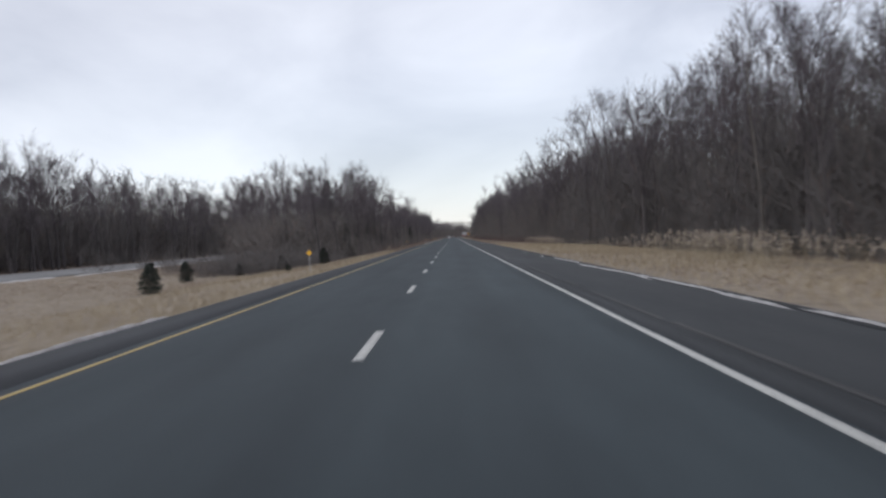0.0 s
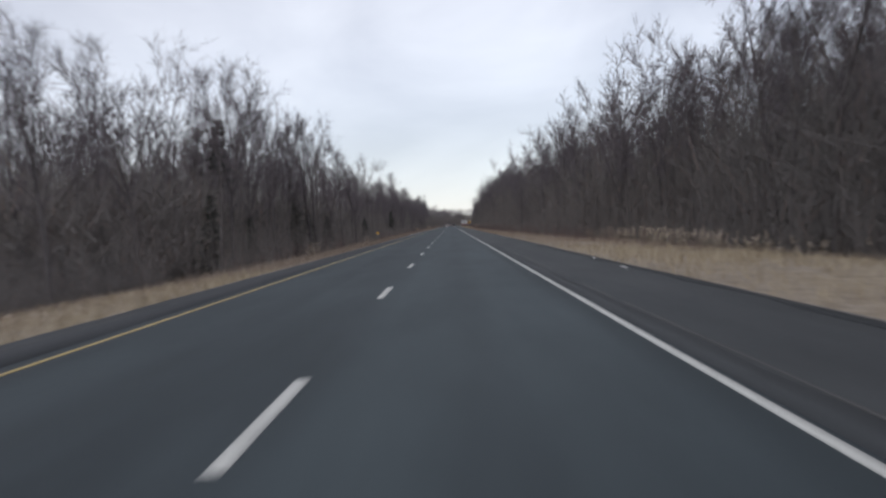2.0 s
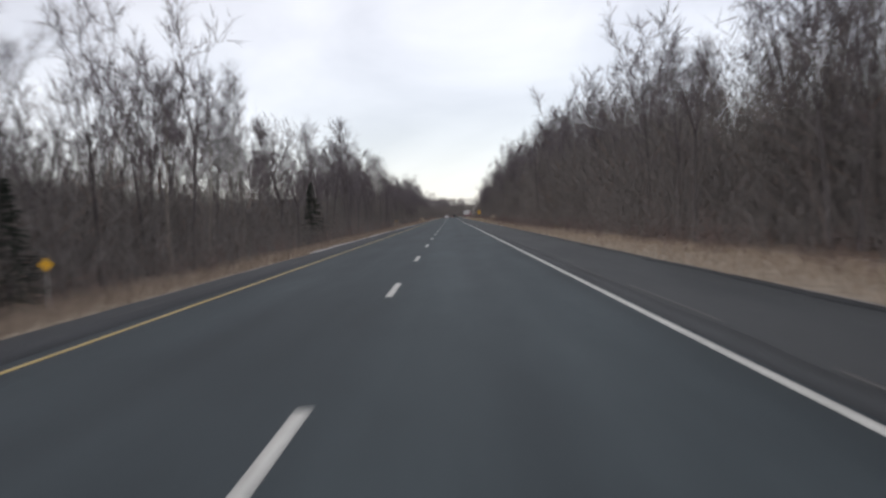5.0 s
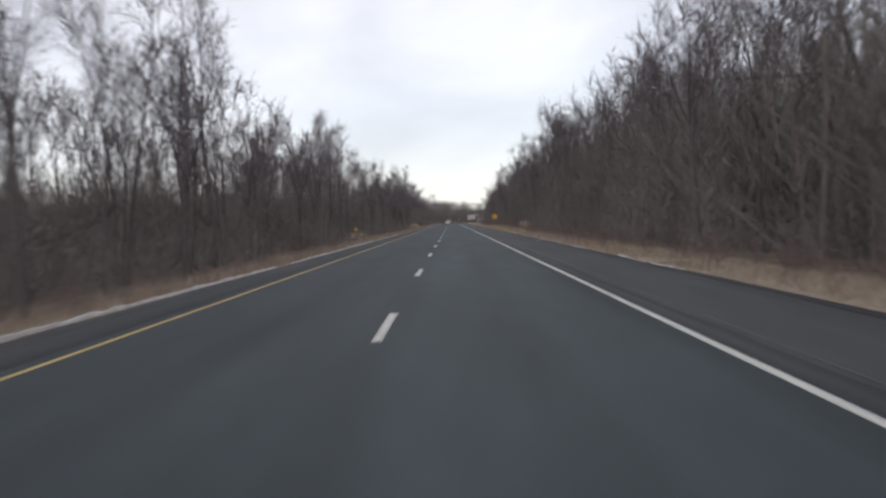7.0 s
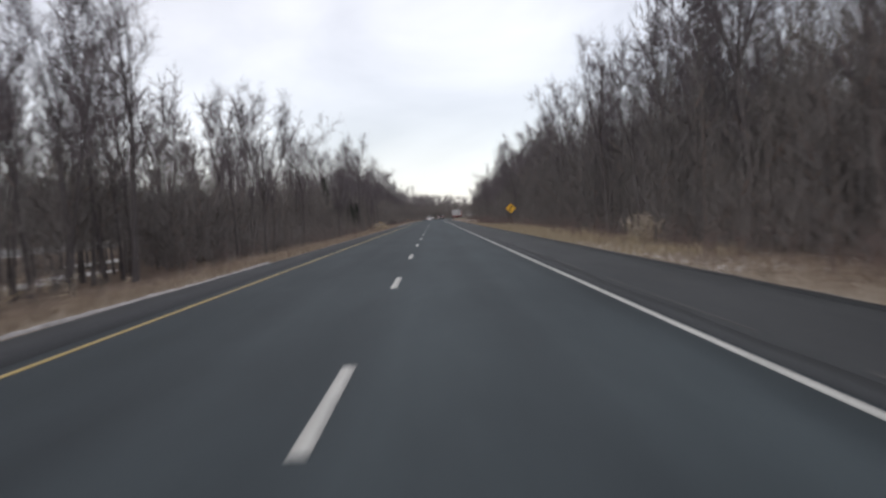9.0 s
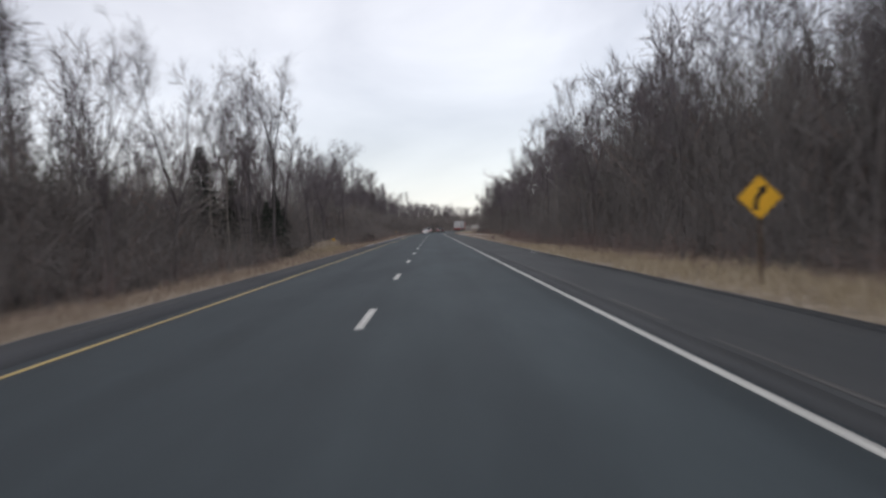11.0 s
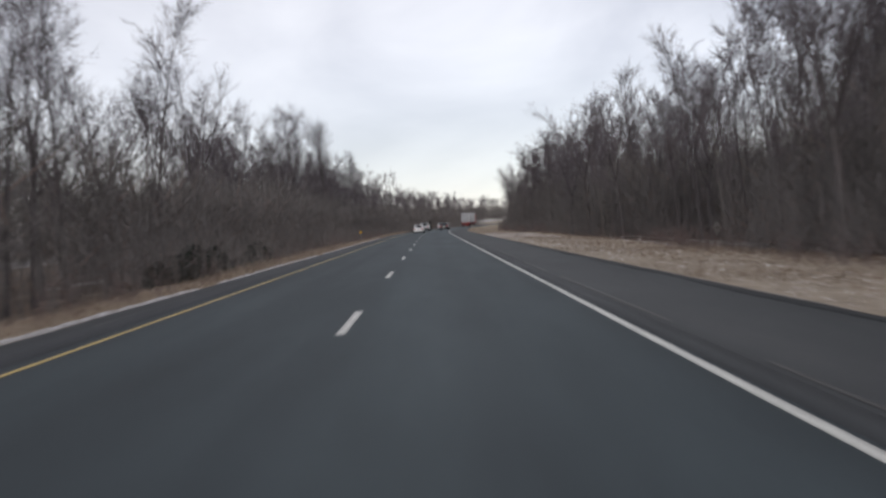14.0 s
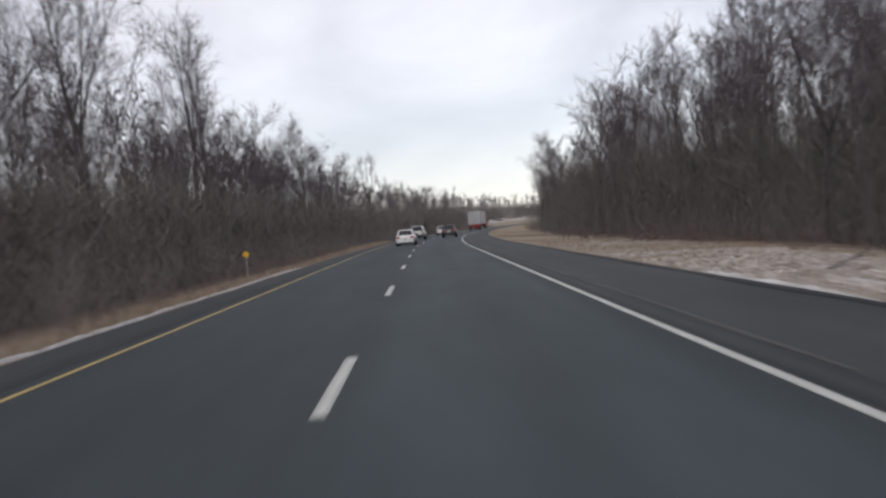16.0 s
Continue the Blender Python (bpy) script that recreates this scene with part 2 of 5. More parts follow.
def ground_height(s, d):
    """The verge falls gently to the right; the median is a shallow swale up to the other carriageway."""
    s, d = np.broadcast_arrays(np.asarray(s, float), np.asarray(d, float))
    dip = np.exp(-(((s - 530) / 32) ** 2)) * smooth(14, 19, d)
    right = -0.08 - 0.05 * np.clip(d - RIGHT_EDGE, 0, 16) - 0.45 * dip + 0.8 * smooth(40, 90, d)
    left = -0.08 - 0.10 * np.clip(LEFT_EDGE - d, 0, 15) + 1.1 * smooth(26, 38, -d) + 0.4 * smooth(60, 90, -d)
    rough = np.clip(np.maximum(d - 7.2, -5.8 - d) / 4, 0, 1) * (1 - smooth(36, 39, -d) * (1 - smooth(59, 62, -d)))
    under = np.where((d > LEFT_EDGE) & (d < RIGHT_EDGE), -0.15, 0) + np.where((d < -40.0) & (d > -58.8), -0.2, 0)
    left = left + 2.0 * smooth(770, 960, s) * smooth(26, 38, -d)
    return np.where(d > 0, right, left) + waves(s, d, 0.18, 3) * 0.10 * rough + under


def make_mesh(name, verts, faces, mats, smooth_faces=False, attrs=()):
    """A mesh from arrays of places and of triangles or quads."""
    verts, faces = np.asarray(verts, np.float32), np.asarray(faces, np.int32)
    k = faces.shape[1]
    me = bpy.data.meshes.new(name)
    me.vertices.add(len(verts))
    me.vertices.foreach_set("co", verts.ravel())
    me.loops.add(faces.size)
    me.loops.foreach_set("vertex_index", faces.ravel())
    me.polygons.add(len(faces))
    me.polygons.foreach_set("loop_start", np.arange(0, faces.size, k, dtype=np.int32))
    if smooth_faces:
        me.polygons.foreach_set("use_smooth", np.ones(len(faces), bool))
    for attr, kind, data in attrs:
        layer = me.attributes.new(attr, kind, "POINT")
        layer.data.foreach_set("vector" if kind == "FLOAT_VECTOR" else "value", np.asarray(data, np.float32).ravel())
    me.update(calc_edges=True)
    for m in mats if isinstance(mats, (list, tuple)) else [mats]:
        me.materials.append(m)
    return me


def grid_faces(rows, cols):
    i = np.arange(rows * cols).reshape(rows, cols)
    return np.stack([i[:-1, :-1], i[:-1, 1:], i[1:, 1:], i[1:, :-1]], -1).reshape(-1, 4)


def along_sheet(s, d, z):
    """Rows of s, columns of d, heights z: the places in the world and the road coordinates."""
    ss, dd = np.meshgrid(s, d, indexing="ij")
    zz = np.broadcast_to(z, ss.shape) if np.ndim(z) else np.full(ss.shape, z)
    return at_road(ss, dd, zz).reshape(-1, 3), np.stack([dd, ss, zz], -1).reshape(-1, 3), grid_faces(len(s), len(d))


# the ground, one sheet to the horizon
gs = np.concatenate([[-3000, -1500, -700, -300], np.arange(-150, 900, 3.0), np.arange(900, 1200, 12.0), [1400, 1900, 2600, 3600]])
gd = np.concatenate([[-3000, -1500, -700, -400, -250, -160, -120], np.arange(-100, -62, 6.0), [-60.5, -59.0, -58.6, -52, -46, -40.2, -39.8], np.arange(-39, -28, 2.0), np.arange(-28, -6, 1.0),
                     [-5.9, LEFT_EDGE - 0.1, LEFT_EDGE + 0.4, 0.0, RIGHT_EDGE - 0.4, RIGHT_EDGE + 0.1, 7.4], np.arange(8, 30, 1.0), np.arange(30, 70, 6.0), [80, 100, 130, 180, 260, 400, 600, 740]])
gss, gdd = np.meshgrid(gs, gd, indexing="ij")
gp, ga, gf = along_sheet(gs, gd, ground_height(gss, gdd))
flat = ga
litter = np.where(flat[:, 0] > 0, smooth(-1.5, 1.5, flat[:, 0] - np.interp(flat[:, 1], *VERGE) + 0.8 * waves(flat[:, 1], flat[:, 1] * 0, 0.15, 8)), smooth(7.2, 9.5, -flat[:, 0]) * smooth(84, 104, flat[:, 1]) * (1 - smooth(750, 780, flat[:, 1])))
litter = np.maximum(litter, smooth(60, 64, -flat[:, 0]))
litter = 0.62 * litter
ground = tagged(new("ground", make_mesh("ground", gp, gf, SOIL, True, [("along", "FLOAT_VECTOR", ga), ("litter", "FLOAT", litter)])),
                "winter ground of straw-coloured grass and brown leaf litter", "ground", kind="structure")


def ribbon(name, s, lo, hi, z, thick, mat, wobble=(0.0, 0.0), label="", category="road", kind="structure", parent=None, seed=1):
    """A slab along the road between the sides lo and hi, whose edges may be ragged."""
    a = lo + wobble[0] * waves(s, 0 * s, 0.9, seed)
    b = hi + wobble[1] * waves(s, 0 * s, 0.9, seed + 1)
    mid = np.linspace(0, 1, max(2, int((hi - lo) / 0.6) + 1))
    dd = np.concatenate([a[:, None], a[:, None] + (b - a)[:, None] * mid[None], b[:, None]], 1)
    zz = np.full(dd.shape, z) + (2.0 * smooth(770, 960, s)[:, None] if hi < -30 else 0)
    zz[:, [0, -1]] -= thick
    ss = np.repeat(s[:, None], dd.shape[1], 1)
    me = make_mesh(name, at_road(ss, dd, zz).reshape(-1, 3), grid_faces(*dd.shape), mat, False, [("along", "FLOAT_VECTOR", np.stack([dd, ss, zz], -1))])
    ob = new(name, me)
    if parent:
        ob.parent = parent
        if label:
            tagged(ob, label)
    else:
        tagged(ob, label, category, kind=kind)
    return ob


fine_s = np.arange(-240, 1150, 1.5)
road = ribbon("road", fine_s, -3.98, 3.96, 0.0, 0.2, ASPHALT, label="dark grey two-lane highway asphalt with faint wheel tracks")
shoulder_right = ribbon("shoulder_1", fine_s, 3.96, RIGHT_EDGE, -0.004, 0.2, SHOULDER, (0, 0.07), "wide brown-grey asphalt hard shoulder along the verge", seed=5)
shoulder_left = ribbon("shoulder_2", fine_s, LEFT_EDGE, -3.98, -0.004, 0.2, SHOULDER_DARK, (0.05, 0), "narrow dark asphalt shoulder beside the median", seed=7)
ribbon("joint_band", fine_s, 3.964, 4.36, -0.001, 0.003, JOINT_BAND, (0.0, 0.07), "dark band of asphalt beside the edge line", parent=shoulder_right, seed=9)
ribbon("edge_grit_1", fine_s, LEFT_EDGE - 0.14, LEFT_EDGE + 0.03, -0.03, 0.2, GRIT, (0.09, 0.0), "pale grit and old snow along the median shoulder", "gravel", "stuff", seed=31)
ribbon("edge_grit_2", fine_s, RIGHT_EDGE - 0.05, RIGHT_EDGE + 0.22, -0.035, 0.2, GRIT, (0.0, 0.10), "pale grit along the verge", "gravel", "stuff", seed=35)
ribbon("crumbled_edge", fine_s, 6.58, 6.86, 0.001, 0.02, EDGE_DARK, (0.12, 0.05), "near-black crumbled edge of the shoulder", parent=shoulder_right, seed=43)
ribbon("road_2", np.arange(-240, 1150, 6.0), -59.3, -39.5, -0.36, 0.2, ASPHALT_OLD, label="pale grey opposite carriageway across the grass median")

edge_line = ribbon("edge_line", fine_s, 3.79, 3.903, 0.006, 0.006, LINE_WHITE, (0.006, 0.006), "white painted edge line", parent=road, seed=11)
ribbon("median_line", fine_s, -3.735, -3.645, 0.006, 0.006, LINE_YELLOW, (0.008, 0.008), "yellow painted edge line", parent=road, seed=13)
for k in range(-19, 66):
    end = 0.90 + 12.19 * k
    ribbon("lane_dash", np.linspace(end - 3.15, end, 6), -0.07, 0.07, 0.006, 0.006, LINE_WHITE, (0.006, 0.006), "white painted lane dash", parent=road, seed=20 + k)

# pale, broken sealing of the joint between lane and shoulder, and streaks on the median shoulder
seams = random.Random(5)
s = -20.0
while s < 700:
    long, mid = seams.uniform(2.5, 11.0), 4.45 + seams.uniform(-0.05, 0.07)
    half = seams.uniform(0.02, 0.055)
    ribbon("seam", np.linspace(s, s + long, max(4, int(long / 0.6))), mid - half, mid + half, 0.003, 0.003, SEALED, (0.018, 0.018), "pale broken sealed joint", parent=road, seed=int(s) + 300)
    s += long + seams.uniform(0.2, 3.5)
s = 0.0
while s < 600:
    long, mid = seams.uniform(3, 12), -4.6 + seams.uniform(-0.4, 0.3)
    half = seams.uniform(0.01, 0.03)
    ribbon("crack_seal", np.linspace(s, s + long, max(4, int(long / 0.6))), mid - half, mid + half, 0.0, 0.003, SEALED, (0.05, 0.05), "pale streak of old sealing", parent=shoulder_left, seed=int(s) + 900)
    s += long + seams.uniform(3, 14)

# ---- woods ----
class Heap:
    """Collects triangles."""

    def __init__(self):
        self.v, self.f, self.n = [], [], 0

    def add(self, v, f):
        self.v.append(np.asarray(v, float))
        self.f.append(np.asarray(f, int) + self.n)
        self.n += len(v)

    def arrays(self):
        return np.concatenate(self.v), np.concatenate(self.f)

    def tube(self, path, radii, sides):
        path, n = np.asarray(path, float), len(path)
        ahead = np.gradient(path, axis=0)
        ahead /= np.linalg.norm(ahead, axis=1, keepdims=True) + 1e-9
        ref = np.array([1.0, 0, 0]) if abs(ahead[0, 2]) > 0.7 else np.array([0, 0, 1.0])
        u = np.cross(ahead, ref)
        u /= np.linalg.norm(u, axis=1, keepdims=True) + 1e-9
        w = np.cross(ahead, u)
        a = np.arange(sides) * 2 * math.pi / sides
        v = path[:, None] + np.asarray(radii)[:, None, None] * (np.cos(a)[None, :, None] * u[:, None] + np.sin(a)[None, :, None] * w[:, None])
        i = np.arange(n * sides).reshape(n, sides)
        j = np.roll(i, -1, 1)
        f = np.concatenate([np.stack([i[:-1], j[:-1], j[1:]], -1).reshape(-1, 3), np.stack([i[:-1], j[1:], i[1:]], -1).reshape(-1, 3)])
        self.add(v.reshape(-1, 3), f)

    def slivers(self, base, tip, width, rng):
        """One thin blade for each base and tip."""
        base, tip = np.asarray(base, float), np.asarray(tip, float)
        side = np.cross(tip - base, rng.normal(size=base.shape))
        side /= np.linalg.norm(side, axis=1, keepdims=True) + 1e-9
        side *= np.broadcast_to(np.asarray(width, float), (len(base),))[:, None] / 2
        v = np.stack([base - side, base + side, tip], 1).reshape(-1, 3)
        self.add(v, np.arange(len(v)).reshape(-1, 3))

    def spikes(self, base, tip, width, rng):
        """One three-sided pointed stem for each base and tip."""
        base, tip = np.asarray(base, float), np.asarray(tip, float)
        u = np.cross(tip - base, rng.normal(size=base.shape))
        u /= np.linalg.norm(u, axis=1, keepdims=True) + 1e-9
        w = np.cross(tip - base, u)
        w /= np.linalg.norm(w, axis=1, keepdims=True) + 1e-9
        r = np.broadcast_to(np.asarray(width, float), (len(base),))[:, None] / 2
        v = np.stack([base + r * u, base + r * (-0.5 * u + 0.87 * w), base + r * (-0.5 * u - 0.87 * w), tip], 1).reshape(-1, 3)
        i = np.arange(len(base))[:, None] * 4
        self.add(v, np.concatenate([i + [0, 1, 3], i + [1, 2, 3], i + [2, 0, 3]]))


def unit(v):
    return v / (np.linalg.norm(v) + 1e-9)


def wander(rng, start, way, length, steps, bend, lift):
    """A crooked path that tends upwards."""
    p, way, out = np.array(start, float), unit(np.array(way, float)), [np.array(start, float)]
    for _ in range(steps):
        way = unit(way + bend * rng.normal(size=3) + (0, 0, lift))
        p = p + way * length / steps
        out.append(p.copy())
    return np.array(out)


def along_path(path, k):
    """The place and direction at the share k of a path."""
    t = k * (len(path) - 1)
    i = min(int(t), len(path) - 2)
    return path[i] + (path[i + 1] - path[i]) * (t - i), unit(path[i + 1] - path[i])


def off(rng, way, least, most):
    """A direction that leaves way by an angle between least and most degrees."""
    side = np.cross(way, rng.normal(size=3))
    a = radians(rng.uniform(least, most))
    return unit(math.cos(a) * way + math.sin(a) * unit(side))


def bare_tree(seed, height, thick, fork=0.0, leaders=1, fan=(14, 30), start=0.35, wide=0.2, limbs=16, side=5, twigs=900, twig=0.021, long=0.95, lean=0.04, cheap=False):
    """A leafless tree: the wood of trunk and limbs, and the crown of branches and twigs.
    fork: the share of the height where the trunk parts into leaders; start: where limbs begin; wide: the crown's radius by the height."""
    rng = np.random.RandomState(seed)
    wood, crown = Heap(), Heap()
    sides = 4 if cheap else 6
    r0, stems, carriers = thick / 2, [], []
    a = rng.uniform(0, 6.28)
    way = np.array([lean * math.cos(a), lean * math.sin(a), 1.0])
    if leaders == 1:
        trunk = wander(rng, (0, 0, -0.3), way, height * 0.95, 4 if cheap else 9, 0.04, 0.03)
        radii = r0 * (1 - 0.92 * np.linspace(0, 1, len(trunk)) ** 0.85)
        radii[0] *= 1.4
        wood.tube(trunk, radii, sides)
        stems.append((trunk, radii, start))
    else:
        trunk = wander(rng, (0, 0, -0.3), way, height * fork, 3 if cheap else 6, 0.03, 0.03)
        radii = r0 * (1 - 0.3 * np.linspace(0, 1, len(trunk)))
        radii[0] *= 1.4
        wood.tube(trunk, radii, sides)
        stems.append((trunk, radii, 0.72))
        turn = rng.uniform(0, 6.28)
        for k in range(leaders):
            b, tilt = turn + k * 2 * math.pi / leaders + rng.normal() * 0.25, radians(rng.uniform(*fan))
            out = (math.sin(tilt) * math.cos(b), math.sin(tilt) * math.sin(b), math.cos(tilt))
            stem = wander(rng, trunk[-1] - (0, 0, 0.1), out, height * (1 - fork) * rng.uniform(0.86, 1.04), 3 if cheap else 6, 0.045, 0.05)
            sr = radii[-1] * (0.78 if leaders == 2 else 0.64) * (1 - 0.9 * np.linspace(0, 1, len(stem)) ** 0.9)
            wood.tube(stem, sr, 3 if cheap else 5)
            stems.append((stem, sr, 0.1))
    for k in range(limbs):
        stem, sr, low = stems[k % len(stems)] if leaders == 1 else stems[0] if k % 7 == 0 else stems[1 + k % leaders]
        share = low + (0.96 - low) * ((k // max(1, len(stems) - 1) + rng.uniform()) / (limbs / max(1, len(stems) - 1)) if leaders > 1 else (k + rng.uniform()) / limbs)
        share = min(share, 0.97)
        p, w = along_path(stem, share)
        level = (p[2] / height - start) / (1 - start)
        reach = wide * height * (0.55 + 0.6 * math.sin(math.pi * min(1, max(0.12, 0.35 + 0.62 * level)))) * rng.uniform(0.7, 1.12)
        room = height * 1.02 - p[2]
        limb = wander(rng, p, off(rng, w, 24, 52 - 20 * max(0, level)), min(reach, 1.25 * room + 0.5), 2 if cheap else 3, 0.055, 0.09)
        lr = max(0.015, 0.46 * np.interp(share, np.linspace(0, 1, len(sr)), sr))
        (crown if cheap else wood).tube(limb, lr * (1 - 0.76 * np.linspace(0, 1, len(limb))), 3)
        carriers.append((limb, 1.3))
        for j in range(side):
            q, w2 = along_path(limb, 0.18 + 0.74 * (j + rng.uniform()) / side)
            b = wander(rng, q, off(rng, w2, 25, 52), reach * rng.uniform(0.32, 0.66), 2, 0.07, 0.08)
            thin = max(0.020 if not cheap else 0.04, lr * 0.55)
            if cheap:
                crown.spikes([b[0]], [b[-1]], thin, rng)
            else:
                crown.spikes([b[0]], [b[1] * 1.15 - b[0] * 0.15], thin, rng)
                crown.slivers([b[1]], [b[2]], 0.7 * thin, rng)
            carriers.append((b, 1.0))
    for stem, _, low in stems[-max(1, leaders):]:
        carriers.append((stem[len(stem) // 2:], 3.5))
    base, tip = [], []
    each = 1.05 * twigs / (2 * sum(k for _, k in carriers))
    for path, k in carriers:
        for _ in range(max(1, int(each * k + rng.uniform()))):
            q, w = along_path(path, 0.12 + 0.88 * rng.uniform() ** 0.85)
            g = unit(off(rng, w, 14, 50) + (0, 0, 0.06)) * rng.uniform(0.45, 1.25) * long
            base.append(q)
            tip.append(q + g)
            base.append(q + g * rng.uniform(0.25, 0.6))
            tip.append(base[-1] + unit(off(rng, unit(g), 18, 50) + (0, 0, 0.05)) * rng.uniform(0.35, 1.0) * long)
    crown.slivers(np.array(base), np.array(tip), twig * rng.uniform(0.7, 1.25, len(base)), rng)
    return wood.arrays(), crown.arrays()


def part(name, mesh, parent, label=""):
    ob = new(name, mesh)
    ob.parent = parent
    return tagged(ob, label)


def tree_thing(seed, bark, label, **shape):
    (wv, wf), (cv, cf) = bare_tree(seed, **shape)
    thing = tagged(new("bare_tree"), label, "tree")
    part("trunk", make_mesh("trunk", wv, wf, bark, True), thing)
    part("crown", make_mesh("crown", cv, cf, TWIG), thing, "leafless twigs")
    return thing


KINDS = [
    dict(height=15.0, thick=0.26, start=0.38, wide=0.15, limbs=22, twigs=1720),
    dict(height=16.0, thick=0.32, fork=0.50, leaders=3, fan=(9, 22), start=0.45, wide=0.14, limbs=21, twigs=1870),
    dict(height=14.0, thick=0.30, fork=0.36, leaders=4, fan=(14, 32), start=0.30, wide=0.15, limbs=24, twigs=2020),
    dict(height=15.0, thick=0.30, fork=0.42, leaders=2, fan=(12, 22), start=0.38, wide=0.16, limbs=20, twigs=1720),
    dict(height=13.0, thick=0.18, start=0.30, wide=0.12, limbs=20, twigs=1350),
    dict(height=16.0, thick=0.36, fork=0.40, leaders=3, fan=(14, 28), start=0.36, wide=0.17, limbs=24, twigs=2100),
    dict(height=11.0, thick=0.20, fork=0.22, leaders=4, fan=(16, 36), start=0.18, wide=0.18, limbs=24, twigs=2020),
    dict(height=15.0, thick=0.22, start=0.52, wide=0.11, limbs=18, twigs=1270),
    dict(height=15.0, thick=0.46, fork=0.34, leaders=5, fan=(16, 46), start=0.28, wide=0.19, limbs=35, side=5, twigs=2700),
    dict(height=14.0, thick=0.24, fork=0.58, leaders=2, fan=(8, 18), start=0.5, wide=0.13, limbs=18, twigs=1500, lean=0.045),
]
SAYS = ["leafless tree with a straight grey-brown trunk", "tall leafless tree parting high into three leaders", "leafless tree with a rounded vase-shaped crown",
        "leafless tree forked into two leaders", "slim leafless tree with a narrow crown", "leafless tree forked low into three leaders", "low leafless tree with a dense rounded crown",
        "slender pale leafless tree bare to half its height", "broad old leafless tree with a wide fan-shaped crown", "leaning leafless tree forked near its top"]
masters = [tree_thing(100 + k, BARK_PALE if k == 7 else BARK, SAYS[k], **shape) for k, shape in enumerate(KINDS)]
used = [False] * len(masters)


def plant(k, s, d, tall, turn, group, tilt=0.0):
    """A tree of kind k at s, d, scaled to the height tall; tilt leans it towards the road's left."""
    x, y, _ = at_road(s, d)
    z = float(ground_height(s, d))
    size = tall / (1.04 * KINDS[k]["height"])
    m = pose(float(x), float(y), z - 0.1 * (tilt > 0), 0, -tilt, 0) @ pose(0, 0, 0, 0, 0, turn)
    if used[k]:
        ob = copy_thing(masters[k], m)
    else:
        ob, used[k] = masters[k], True
        ob.matrix_basis = m
    ob.scale = (size, size, size)
    return tagged(ob, group=group)


plan = random.Random(7)
# the height of the tree tops along the verge and along the median
TOPS_RIGHT = ([20, 50, 75, 93, 108, 125, 148, 185, 200, 226, 250, 290, 305, 330, 355, 385, 430, 464, 489, 510, 530, 549, 565, 605, 630, 680, 720], [17, 18.5, 19.5, 19.5, 17.4, 15.4, 13.6, 13.2, 13.6, 15, 16.2, 16.8, 17.4, 16.4, 17.2, 16.4, 16.2, 15.4, 17, 15.8, 15.2, 17.8, 18, 17.8, 16.4, 14.6, 13])
TOPS_LEFT = ([88, 95, 102, 115, 140, 163, 190, 210, 235, 252, 285, 318, 330, 353, 370, 384, 418, 440, 470, 490, 515, 540, 565, 580, 600, 655, 700, 745, 800], [9.5, 12, 14, 14.4, 13.8, 12.6, 12.6, 13.2, 13.0, 13.0, 13.0, 14.2, 13.6, 14.4, 13.4, 13, 14, 14.0, 13.8, 13.2, 12.6, 12.6, 13, 13.2, 12, 11.8, 12.4, 11, 9.4])


def left_limit(s):
    """Where the trees of the median begin."""
    return float(np.interp(s, *MEDIAN)) - 1.6 + 0.6 * math.sin(s * 0.13)


def right_limit(s):
    return float(np.interp(s, *VERGE)) + 2.2 + 0.9 * math.sin(s * 0.11)


def row(side, s0, s1, step, depth, kinds, group, back=0.0, taller=1.0):
    s = s0
    while s < s1:
        s += step * plan.uniform(0.6, 1.4)
        deep = back + depth * plan.uniform(0, 1) ** 1.3
        d = right_limit(s) + deep if side > 0 else left_limit(s) - deep
        top = float(np.interp(s, *(TOPS_RIGHT if side > 0 else TOPS_LEFT)))
        plant(plan.choice(kinds), s, d, taller * top * plan.uniform(0.78, 1.02) * (0.9 if deep < 2 else 1.0), plan.uniform(0, 360), group)


row(1, 20, 725, 4.6, 11, [0, 0, 1, 1, 2, 3, 3, 4, 5, 7, 9], "bare trees along the verge")
row(-1, 96, 498, 4.5, 13, [0, 0, 1, 1, 2, 3, 3, 4, 5, 7, 9, 9], "bare trees in the median")
row(-1, 546, 680, 4.4, 12, [0, 1, 1, 2, 3, 3, 5, 5, 9], "bare trees in the median", 6.0, 1.5)
